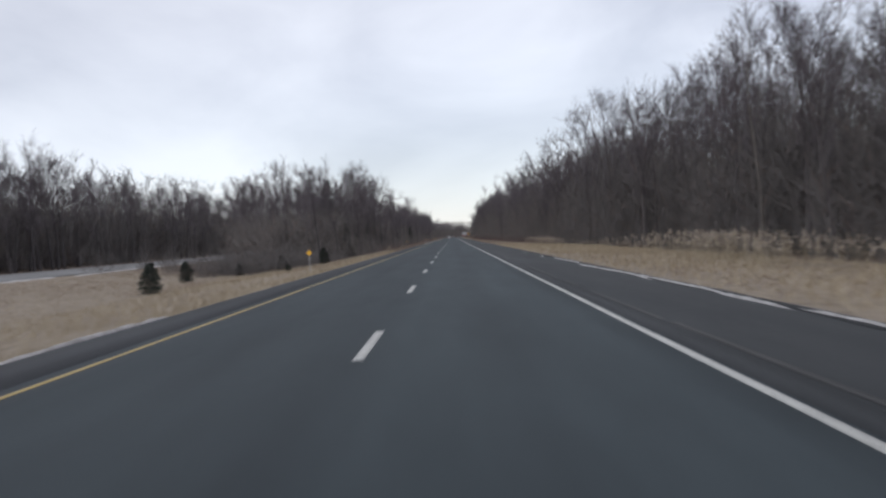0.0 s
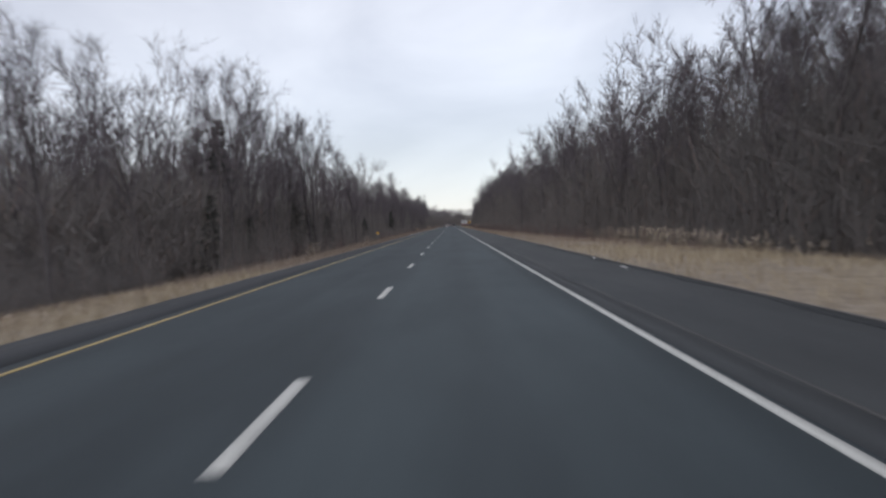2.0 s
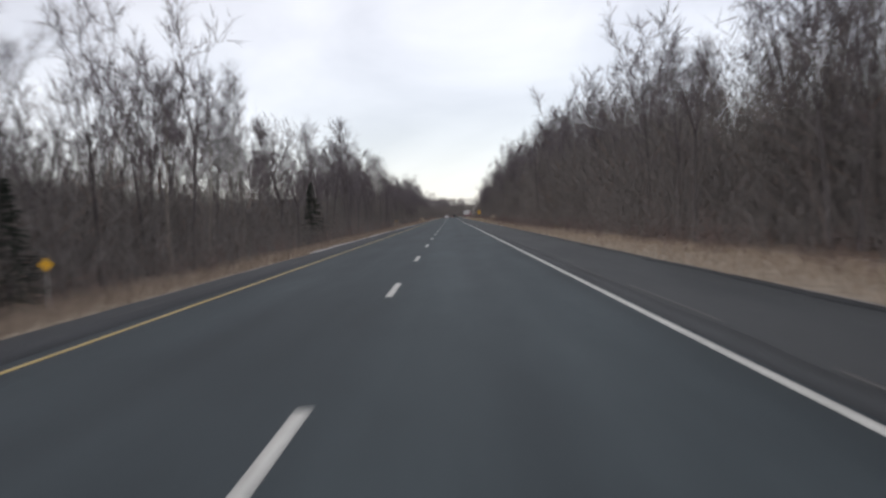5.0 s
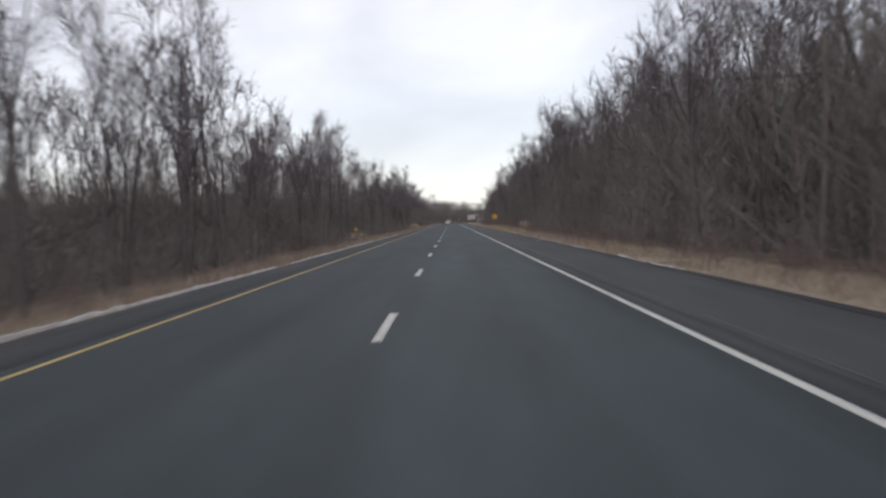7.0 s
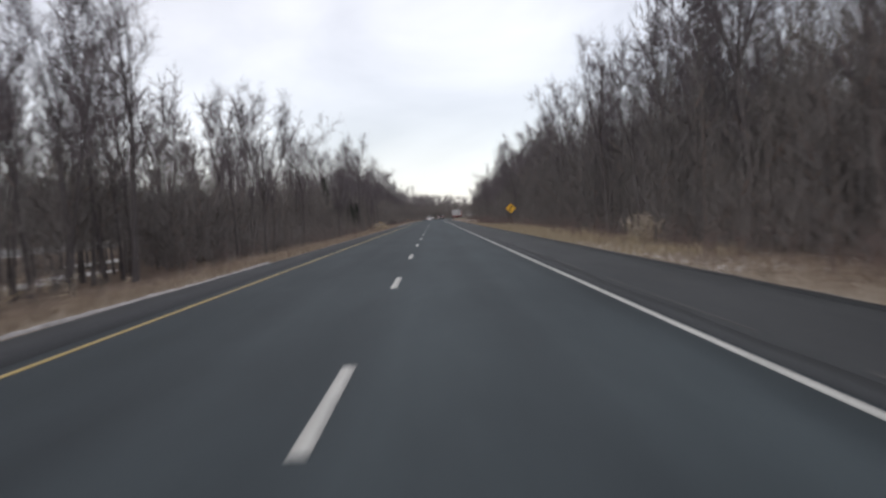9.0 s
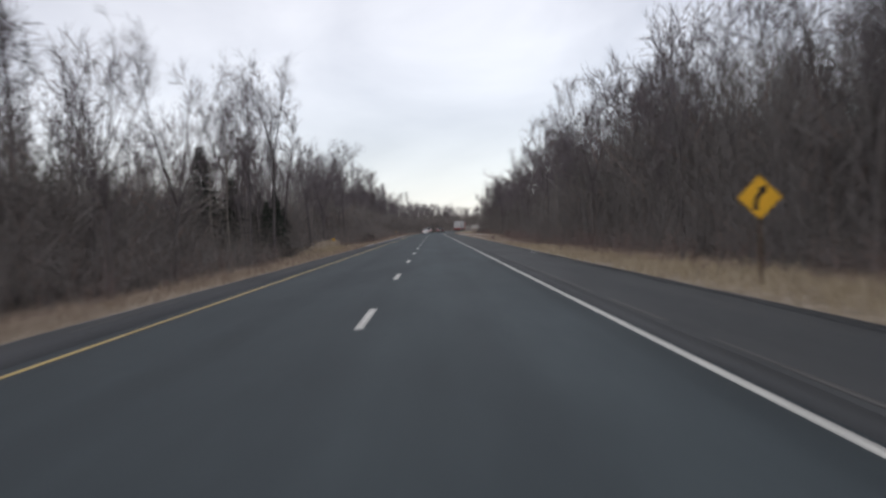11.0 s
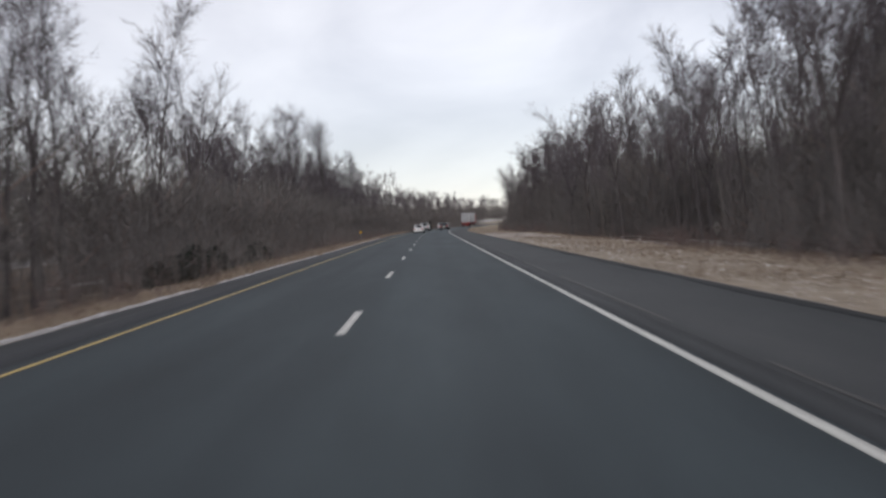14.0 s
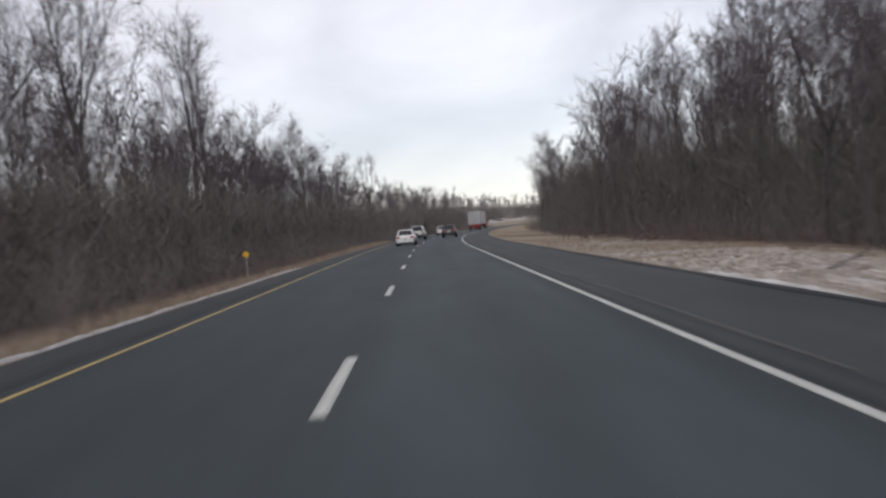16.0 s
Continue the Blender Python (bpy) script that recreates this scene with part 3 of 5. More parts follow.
# single trees that stand out
LONE = [(0, 139, -13.0, 13.5), (3, 143.5, -14.5, 14.5), (1, 151, -15.0, 14.0), (3, 278.5, -12.4, 16.5), (8, 482, -15.0, 14.5), (2, 497, -20, 15.0), (5, 470, -14, 15.0), (0, 517, -17.1, 20.0), (1, 505, -19.0, 16.5), (4, 511, -14.5, 13.0), (2, 528, -24.5, 16.0), (9, 535, -19.0, 14.0), (3, 522, -22.0, 16.0), (0, 499, -15.0, 14.5), (0, 421.5, -11.6, 14.5), (9, 424, -10.4, 15.0), (2, 434, -13.5, 15.0), (0, 272, -15.0, 14.5), (5, 542.5, -20.4, 20.0), (3, 544.5, -22.5, 20.0), (8, 568.5, -23.0, 20.5), (2, 579, -19.6, 18.0), (5, 611, -19.5, 18.5), (8, 132, -19.0, 13.8), (7, 313, -12.0, 14.0), (2, 133, -66.0, 22.0), (1, 336, -13.0, 15.5),
        (3, 182, 17.0, 16.0), (1, 485, 17.5, 18.5), (0, 487.5, 20.5, 18.0), (2, 500, 22.5, 17.0), (5, 560, 20, 18), (1, 571.5, 28, 22.5), (3, 589, 27.0, 20.0), (5, 537, 27, 19), (0, 531, 24, 19), (1, 553.5, 31, 19.5), (2, 520, 27, 18.5), (7, 524, 23.5, 14.0)]
for k, s, d, tall in LONE:
    plant(k, s, d, tall, plan.uniform(0, 360), "bare trees along the verge" if d > 0 else "bare trees in the median")

for s, d, tall, tilt in ((436, 14.8, 11.0, 11), (429.5, 14.4, 11.5, 12), (545, 18.5, 10.0, 6), (549, 20.0, 10.5, 4), (592, 16.5, 9.0, 8)):
    plant(7, s, d, tall, plan.uniform(0, 360), "bare trees along the verge", tilt)

# deeper and farther trees, too many to count
mid_kinds = [bare_tree(300 + k, height=16.0, thick=0.26, fork=f, leaders=n, fan=(10, 26), start=0.42, wide=0.15, limbs=13, side=3, twigs=350, twig=0.058, long=1.4, cheap=True) for k, (n, f) in enumerate([(1, 0), (3, 0.5), (2, 0.46), (1, 0), (4, 0.44), (2, 0.55)])]
far_kinds = [bare_tree(320 + k, height=16.0, thick=0.30, fork=f, leaders=n, fan=(10, 28), start=0.30, wide=0.16, limbs=10, side=2, twigs=270, twig=0.075, long=1.7, cheap=True) for k, (n, f) in enumerate([(1, 0), (3, 0.45), (2, 0.4), (1, 0), (4, 0.36), (2, 0.5)])]


def scatter(pieces, spots, turns, sizes):
    """Copies of arrays of triangles, at spots, turned and scaled, as one pair of arrays."""
    vs, fs, n = [], [], 0
    for (v, f), p, a, k in zip(pieces, spots, turns, sizes):
        c, s = math.cos(a), math.sin(a)
        w = v @ np.array([[c, s, 0], [-s, c, 0], [0, 0, 1]]) * k + p
        vs.append(w)
        fs.append(f + n)
        n += len(v)
    return np.concatenate(vs), np.concatenate(fs)


def woods(name, count, s_range, d_range, tall, label, seed, kinds=far_kinds):
    rng = np.random.RandomState(seed)
    s, d = rng.uniform(*s_range, count), rng.uniform(*d_range, count)
    keep = ((d > 0) | (d < -60) | (s > 104 + 2.6 * np.clip(-d - 22, 0, 20))) & ((d < 0) | (d > np.interp(s, *VERGE) + 4)) & ((d < 0) | (s < 472) | (s > 512) | (rng.uniform(0, 1, count) < 0.5)) & ((d > 0) | (d < -20 - 6 * (s < 546)) | (s < 500))
    s, d = s[keep], d[keep]
    count = len(s)
    spots = at_road(s, d, ground_height(s, d))
    pick = rng.randint(0, len(kinds), count)
    turns, sizes = rng.uniform(0, 6.28, count), rng.uniform(*tall, count) / 17
    thing = tagged(new(name), label, "woods", kind="stuff")
    part("trunk", make_mesh("far_trunks", *scatter([kinds[k][0] for k in pick], spots, turns, sizes), BARK), thing)
    part("crown", make_mesh("far_crowns", *scatter([kinds[k][1] for k in pick], spots, turns, sizes), TWIG), thing)


woods("woods_behind_verge", 640, (10, 640), (14, 42), (13.5, 18.2), "dense leafless woods behind the verge", 1, mid_kinds)
woods("woods_behind_meadow_verge", 130, (40, 210), (17, 38), (13, 17), "dense dark leafless woods behind the wide verge", 9, mid_kinds)
woods("woods_in_median", 350, (112, 640), (-37, -13), (11.5, 15.5), "leafless woods in the wide median", 2, mid_kinds)
woods("woods_at_meadow_end", 40, (106, 165), (-40, -15), (12, 14.5), "leafless woods where the open median ends", 10, mid_kinds)
woods("woods_beside_gap", 28, (318, 372), (-37, -15), (12, 14.5), "leafless woods beside an opening in the thicket", 11, mid_kinds)
woods("woods_past_spruces", 50, (150, 196), (-36, -15), (11.5, 13.5), "leafless woods behind the spruces in the median", 12, mid_kinds)
woods("woods_above_reeds", 42, (286, 362), (15, 34), (15.5, 18.5), "tall leafless woods behind the plumed reeds", 13, mid_kinds)
woods("woods_behind_thicket", 75, (548, 680), (-36, -17), (15, 18.5), "tall leafless woods behind the median thicket", 8, mid_kinds)
woods("woods_across_road", 110, (60, 800), (-92, -63), (12, 16), "leafless woods beyond the opposite carriageway", 3)
woods("woods_at_bend", 240, (600, 815), (-36, -10), (12.5, 16.5), "leafless woods on the outside of the bend", 4)
woods("woods_inside_bend", 110, (600, 800), (16, 50), (12, 15.5), "leafless woods on the inside of the bend", 5)
woods("woods_beyond_meadow", 220, (85, 330), (-92, -64), (17, 21), "leafless woods across the open median", 7)
woods("woods_far_off", 120, (800, 1100), (-110, -64), (14, 17.5), "distant leafless woods beyond the bend", 6)


# ---- thicket ----
def shrub(seed, height, stems, twigs, lean_most, low, twig, stem, long, spread=(20, 60), foot=0.35):
    """Upright stems from one foot, each with twigs that leave it at a slant."""
    rng = np.random.RandomState(seed)
    heap = Heap()
    a, lean = rng.uniform(0, 6.28, stems), rng.uniform(0.02, lean_most, stems)
    way = np.stack([np.cos(a) * lean, np.sin(a) * lean, np.ones(stems)], 1)
    way /= np.linalg.norm(way, axis=1, keepdims=True)
    base = rng.normal(size=(stems, 3)) * (foot, foot, 0)
    tip = base + way * (height * rng.uniform(0.55, 1.05, stems))[:, None]
    heap.spikes(base, tip, rng.uniform(0.5, 1.0, stems) * stem, rng)
    pick, k = rng.randint(0, stems, twigs), rng.uniform(low, 0.98, twigs)
    q = base[pick] + (tip - base)[pick] * k[:, None]
    side = np.cross(way[pick], rng.normal(size=(twigs, 3)))
    side /= np.linalg.norm(side, axis=1, keepdims=True)
    b = np.radians(rng.uniform(*spread, twigs))[:, None]
    g = np.cos(b) * way[pick] + np.sin(b) * side
    heap.slivers(q, q + g * long * (rng.uniform(0.5, 1.3, twigs) * (1.15 - 0.6 * k))[:, None], twig * rng.uniform(0.7, 1.3, twigs), rng)
    return heap.arrays()


def mass(seed, height, count):
    """A dense clump of dead stems and shoots, deep in the thicket."""
    rng = np.random.RandomState(seed)
    heap = Heap()
    base = rng.uniform(-1, 1, (count, 3)) * (1.5, 1.5, 0) + (0, 0, 1) * rng.uniform(0, 0.7, (count, 1)) * height
    way = rng.normal(size=(count, 3)) * (0.6, 0.6, 0.3) + (0, 0, 0.85)
    heap.slivers(base, base + way * (height * rng.uniform(0.25, 0.5, count))[:, None], rng.uniform(0.04, 0.085, count), rng)
    return heap.arrays()


shrubs = [shrub(500 + k, 4.0, 7, 52, 0.55, 0.05, 0.028, 0.038, 1.35, (20, 75)) for k in range(14)]
saplings = [shrub(550 + k, 8.0, 4, 70, 0.2, 0.08, 0.030, 0.045, 2.4, (22, 60), 0.5) for k in range(14)]
poles = [shrub(570 + k, 12.0, 3, 82, 0.12, 0.25, 0.033, 0.058, 2.8, (20, 52), 0.6) for k in range(10)]
masses = [mass(590 + k, 8.0, 46) for k in range(10)]


def thicket(name, counts, s_range, edge, depth, low, high, poles_top, label, seed, mass_top=None):
    """Shrubs at the front, thin young trees and poles among and behind them, and dense growth deep inside."""
    rng = np.random.RandomState(seed)
    heap = Heap()
    for kinds, count, tall, first, last, own in ((shrubs, counts[0], low, 0.0, 0.4, 4.0), (saplings, counts[1], high, 0.05, 0.8, 8.0), (poles, counts[2], poles_top, 0.15, 1.1, 12.0), (masses, counts[3], mass_top or high, 0.3, 1.25, 8.0)):
        if not count:
            continue
        s = rng.uniform(*s_range, count)
        deep = depth * (first + (last - first) * rng.uniform(0, 1, count) ** 1.2)
        d = np.array([edge(v) for v in s])
        d = np.where(d > 0, d + deep, d - deep)
        far = np.clip(-d - 22, 0, 20)
        road_gap = ((d < -38.5) & (d > -61)) | ((d > -60) & (d < -9) & (s < 102 + 2.6 * far) & (name == "median_thicket"))
        u = -d - 8
        inside = (u > 0) & (d > -38)
        hole = inside & (((s > 312 + u * 1.5) & (s < 332 + u * 2.2)) | ((s > 280 + u * 2.0) & (s < 294 + u * 2.2)))
        gap = inside & (((s > 474 + u * 2.0) & (s < 488 + u * 2.1)) | ((s > 464 + u * 2.0) & (s < 469 + u * 2.1)) | ((s > 526 + u * 2.9) & (s < 534 + u * 2.95)))
        thin = (d < 0) & (((s > 318) & (s < 352)) | ((s > 452) & (s < 470))) & (own == 4.0)
        share = np.where(hole, 1.0 if own == 12.0 else 0.5 if kinds is saplings else 0.6 if kinds is masses else 0.08, np.where(gap, 1.0 if own == 12.0 else 0.45, np.where(thin, 0.3, 1.0)))
        bay = (d > 0) & (d < 25.6) & (s > 506) & (s < 531.5)
        keep = (rng.uniform(0, 1, count) < share) & ~road_gap & ~bay
        s, d, deep = s[keep], d[keep], deep[keep]
        spots = at_road(s, d, ground_height(s, d) + np.where((hole | gap)[keep] & (kinds is masses), 1.7, 0.0))
        grow = (0.45 + 0.55 * smooth(0, 5, deep)) * rng.uniform(*tall, len(s)) / own
        heap.add(*scatter([kinds[k] for k in rng.randint(0, len(kinds), len(s))], spots, rng.uniform(0, 6.28, len(s)), grow))
    thing = new(name, make_mesh(name, *heap.arrays(), BRUSH))
    return tagged(thing, label, "thicket", kind="stuff")


# how high the thicket stands along the verge
THICK_RIGHT = (11.0, 9.8, 10.8, 11.0, 8.2, 9.0)
for k in range(6):
    a, b = 12 + k * 108, 12 + (k + 1) * 108
    h = THICK_RIGHT[k]
    thicket("verge_thicket", (250, 330, 300, 460), (a, b), lambda v: right_limit(v) - 2.2, 18, (3, 5), (0.6 * h, h), (h * 0.95, h * 1.35), "dense brown leafless thicket under the verge trees", 40 + k, (0.7 * h, h))
for k in range(6):
    a, b = 90 + k * 98, 90 + (k + 1) * 98
    thicket("median_thicket", (330 if k else 250, 230, 45, (1150, 720, 720, 900, 900, 900)[k]), (a, b), lambda v: left_limit(v) + 1.5, 22, (2.8, 4.6), (4.0, 6.8) if k < 4 else (5.0, 8.2), (7.5, 10.5), "dense brown leafless thicket in the median", 50 + k, (5.8, 8.0) if k == 0 else (5.0, 6.8) if k < 3 else (6.2, 8.4))
thicket("rail_thicket", (0, 90, 110, 260), (500, 566), lambda v: right_limit(v) + 2.0, 16, (3, 5), (7, 10), (10, 14), "dense brown leafless growth behind the wooden rail", 66, (8, 11))
thicket("bend_thicket", (150, 200, 160, 520), (676, 815), lambda v: -8.5, 24, (3, 4.5), (5, 8), (8, 11), "leafless thicket on the outside of the bend", 60, (7, 10))
thicket("shrub_clump", (420, 20, 0, 150), (88, 106), lambda v: -12.0, 36, (2.2, 3.4), (3.5, 4.5), (1, 1), "grey leafless shrubs at the end of the open median", 65, (2.0, 3.0))
thicket("meadow_thicket", (0, 160, 300, 1700), (85, 340), lambda v: -62.0, 26, (3, 5), (10, 14), (14, 18), "tall leafless thicket across the open median", 64, (9, 14))
thicket("far_thicket", (0, 40, 60, 560), (340, 800), lambda v: -62.0, 26, (3, 5), (7, 10), (9, 12), "leafless thicket beyond the opposite carriageway", 61, (7, 10))
thicket("inner_thicket", (80, 120, 90, 240), (655, 800), lambda v: right_limit(v) - 2.2, 14, (3, 5), (6, 9), (9, 12), "leafless thicket on the inside of the bend", 62)
thicket("distant_thicket", (0, 30, 130, 700), (800, 1100), lambda v: -62.0, 26, (4, 6), (5, 7), (7, 9), "distant leafless thicket beyond the bend", 63, (9, 12))


low_shrubs = [shrub(620 + k, 4.0, 6, 26, 0.7, 0.05, 0.05, 0.05, 1.5, (20, 75)) for k in range(10)]


def brambles(count, s_range, edge, spread, label, seed):
    """Low brown stems where the thicket meets the grass."""
    rng = np.random.RandomState(seed)
    s = rng.uniform(*s_range, count)
    d = np.array([edge(v) for v in s]) + rng.normal(size=count) * spread
    d = np.where((d > 0) & (d < RIGHT_EDGE + 1.0), RIGHT_EDGE + 1.2, np.where((d < 0) & (d > LEFT_EDGE - 0.8), LEFT_EDGE - 1.0, d))
    spots = at_road(s, d, ground_height(s, d))
    pick = rng.randint(0, len(low_shrubs), count)
    grow = rng.uniform(0.16, 0.42, count)
    heap = Heap()
    heap.add(*scatter([low_shrubs[k] for k in pick], spots, rng.uniform(0, 6.28, count), grow))
    tagged(new("brambles", make_mesh("brambles", *heap.arrays(), BRAMBLE)), label, "brambles", kind="stuff")


for k in range(5):
    a, b = 105 + k * 100, 205 + k * 100
    brambles(230, (a, b), lambda v: float(np.interp(v, *VERGE)) - 0.9, 0.9, "low brown brambles at the foot of the verge thicket", 70 + k)
    brambles(80, (a, b), lambda v: float(np.interp(v, *MEDIAN)) + 0.5, 0.6, "low brown brambles at the foot of the median thicket", 76 + k)

# ---- evergreens ----
def conifer(seed, height, width, layers, per, needle, dense, round_top=False):
    """Trunk and drooping whorls of needled branches."""
    rng = np.random.RandomState(seed)
    wood, green = Heap(), Heap()
    wood.tube(wander(rng, (0, 0, -0.2), (0, 0, 1), height * 0.98, 5, 0.02, 0.02), np.linspace(0.018, 0.003, 6) * height, 6)
    for k in range(layers):
        h = height * (0.06 + 0.92 * (k + rng.uniform(0, 0.6)) / layers)
        reach = width * (1 - h / height) ** 0.9 * rng.uniform(0.7, 1.2) + 0.015 * width
        if round_top:
            reach = width * math.sin(math.pi * (0.22 + 0.74 * h / height)) * rng.uniform(0.8, 1.15)
        for _ in range(per):
            a = rng.uniform(0, 6.28)
            tip = np.array([math.cos(a), math.sin(a), rng.uniform(-0.42, 0.02)]) * reach + (0, 0, h)
            base = np.array([0, 0, h])
            wood.spikes([base], [tip], 0.012 * height ** 0.5, rng)
            t = rng.uniform(0.15, 1.0, dense)[:, None]
            q = base + (tip - base) * t
            g = (tip - base) / (reach + 1e-6) + 0.8 * rng.normal(size=(dense, 3)) * (1, 1, 0.6) - (0, 0, 0.1)
            g /= np.linalg.norm(g, axis=1, keepdims=True)
            green.slivers(q, q + g * needle * rng.uniform(0.6, 1.3, dense)[:, None], needle * 0.35, rng)
    return wood.arrays(), green.arrays()


def conifer_thing(name, seed, label, category, *shape):
    (wv, wf), (gv, gf) = conifer(seed, *shape)
    thing = tagged(new(name), label, category)
    part("trunk", make_mesh("trunk", wv, wf, BARK, True), thing)
    part("foliage", make_mesh("foliage", gv, gf, NEEDLE), thing, "dark green needles")
    return thing


def settle(ob, s, d, size=1.0, turn=0.0, sink=0.0):
    x, y, _ = at_road(s, d)
    ob.matrix_basis = pose(float(x), float(y), float(ground_height(s, d)) - sink, 0, 0, turn + heading(s)) @ Matrix.Diagonal((size, size, size, 1))
    return ob


def copies(ob, spots, group):
    for k, (s, d, size, turn) in enumerate(spots):
        this = ob if k == len(spots) - 1 else copy_thing(ob, Matrix())
        tagged(settle(this, s, d, size, turn), group=group)


spruce = conifer_thing("spruce", 700, "tall dark green spruce among the bare trees", "conifer", 13.0, 3.5, 36, 8, 0.42, 16)
copies(spruce, [(145, -20.0, 1.1, 0), (131.5, -15.5, 0.34, 40), (135, -17.5, 0.40, 170), (139, -16.6, 0.36, 260), (142.5, -17.8, 0.44, 330), (128, -13.4, 0.28, 120), (152, -24, 0.8, 80), (236, -10.5, 0.42, 30), (150, -12.8, 0.36, 15), (154, -14.5, 0.46, 95), (146, -13.4, 0.42, 200), (159, -12.2, 0.30, 310), (430, -11.3, 0.38, 140), (428, -14.2, 0.55, 20), (433, -12.6, 0.4, 75), (424, -15.5, 0.72, 220), (441, -13.4, 0.50, 200), (446.5, -13.6, 0.40, 20), (444, -15.5, 0.52, 110), (439, -15.0, 0.42, 280), (188, -11.0, 0.30, 300), (708, -9.8, 0.25, 60), (120, -14, 0.4, 100)], "dark spruces in the median")
laurel = conifer_thing("evergreen_shrub", 702, "low rounded dark evergreen shrub in front of the median thicket", "shrub", 1.5, 1.05, 16, 12, 0.16, 22, True)
copies(laurel, [(497, -8.9, 0.85, 0), (499.2, -9.4, 1.1, 70), (501.6, -9.2, 1.0, 150), (495, -9.6, 0.7, 220), (504, -9.6, 0.8, 300), (513.5, -9.4, 0.85, 40), (515.8, -10.0, 1.1, 200)], "evergreen shrubs by the median thicket")
juniper = conifer_thing("juniper", 701, "small dense dark green juniper in the grass median", "shrub", 2.3, 0.80, 26, 11, 0.13, 22, True)
copies(juniper, [(60, -20.8, 1.05, 0), (80, -24.6, 0.95, 90), (90, -22, 0.62, 10), (91, -17.5, 0.75, 200), (88, -12.4, 0.8, 120), (97, -25.8, 0.5, 60), (64, -11.5, 0.3, 40), (540, -25, 1.4, 20), (547, -27, 1.3, 160)], "junipers in the median")


# ---- dry grass, reeds, leaves ----
def grass_strip(name, count, s_range, d_of, tall, wide, label, seed, mat=GRASS):
    rng = np.random.RandomState(seed)
    s = rng.uniform(*s_range, count)
    d = d_of(s, rng.uniform(0, 1, count))
    keep = waves(s, d, 0.35, seed) > np.where((s > 390) & (d > 0), -0.1, -0.75)
    s, d = s[keep], d[keep]
    n = len(s)
    base = at_road(s, d, ground_height(s, d) - 0.02)
    lean = rng.normal(size=(n, 3)) * (0.35, 0.35, 0) + (0, 0, 1)
    grow = rng.uniform(*tall, n) * (0.75 + 0.35 * waves(s, d, 0.5, seed + 1))
    grow = grow * np.where((s > 505) & (s < 556) & (d > 9), 0.35, np.where((s > 390) & (d > 0), 0.75, np.where((s > 344) & (d > 0), 1.25, 1.0)))
    heap = Heap()
    heap.slivers(base, base + lean * grow[:, None], rng.uniform(*wide, n), rng)
    return tagged(new(name, make_mesh(name, *heap.arrays(), mat)), label, "grass", kind="stuff")


def right_band(lo, hi):
    return lambda s, u: RIGHT_EDGE + 0.25 + lo + (np.interp(s, *VERGE) - RIGHT_EDGE - 0.4) * (u ** 0.8) * hi


def left_band(s, u):
    return LEFT_EDGE - 0.3 - (LEFT_EDGE - 0.2 - np.interp(s, *MEDIAN)) * u ** 0.8


for k in range(6):
    a, b = 8 + k * 105, 8 + (k + 1) * 105
    grass_strip("verge_grass", 21000, (a, b), right_band(0.0, 1.05), (0.20, 0.62) if k in (0, 3) else (0.12, 0.45), (0.014, 0.032), "long dry straw-coloured grass along the verge" if k in (0, 3) else "short dry brown grass along the verge", 80 + k, GRASS if k in (0, 3) else GRASS_BROWN)
for k in range(5):
    a, b = 88 + k * 110, 88 + (k + 1) * 110
    grass_strip("median_grass", 13000, (a, b), left_band, (0.2, 0.66), (0.014, 0.032), "dry reddish-brown grass at the median edge", 90 + k, GRASS_BROWN)
grass_strip("meadow_grass", 30000, (4, 100), lambda s, u: -5.5 - 33 * u ** 1.7, (0.15, 0.5), (0.016, 0.036), "dry straw-coloured grass of the open median", 97)
grass_strip("tall_grass", 5000, (428, 446), lambda s, u: -9.6 + 2.6 * u, (0.45, 1.0), (0.016, 0.034), "tall golden dry grass beside a yellow marker", 99)
grass_strip("bend_grass", 9000, (640, 820), lambda s, u: 7.0 + 8 * u, (0.3, 0.7), (0.03, 0.06), "dry straw-coloured grass inside the bend", 98)


def reeds(count, s_range, d_range, tall, label, seed):
    rng = np.random.RandomState(seed)
    u, v = np.clip(rng.normal(size=count) * 0.36, -1, 1), np.clip(rng.normal(size=count) * 0.4, -1, 1)
    s, d = np.mean(s_range) + u * (s_range[1] - s_range[0]) / 2, np.mean(d_range) + v * (d_range[1] - d_range[0]) / 2
    base = at_road(s, d, ground_height(s, d))
    grow = rng.uniform(*tall, count) * (1.08 - 0.3 * np.abs(u))
    lean = rng.normal(size=(count, 3)) * (0.12, 0.12, 0) + (0, 0, 1)
    tip = base + lean * grow[:, None]
    stalks, heads = Heap(), Heap()
    stalks.spikes(base, tip, 0.016, rng)
    leaf = base + (tip - base) * rng.uniform(0.2, 0.7, count)[:, None]
    stalks.slivers(leaf, leaf + rng.normal(size=(count, 3)) * (0.25, 0.25, 0.12) + (0, 0, 0.15), 0.03, rng)
    for _ in range(7):
        q = tip - lean * rng.uniform(0, 0.28, count)[:, None]
        heads.slivers(q, q + rng.normal(size=(count, 3)) * (0.07, 0.07, 0.05) + (0.03, 0, 0.07), rng.uniform(0.03, 0.06, count), rng)
    thing = tagged(new("reed_bed"), label, "reeds", kind="stuff")
    part("stalks", make_mesh("stalks", *stalks.arrays(), GRASS), thing)
    part("plumes", make_mesh("plumes", *heads.arrays(), PLUME), thing, "pale feathery plumes")


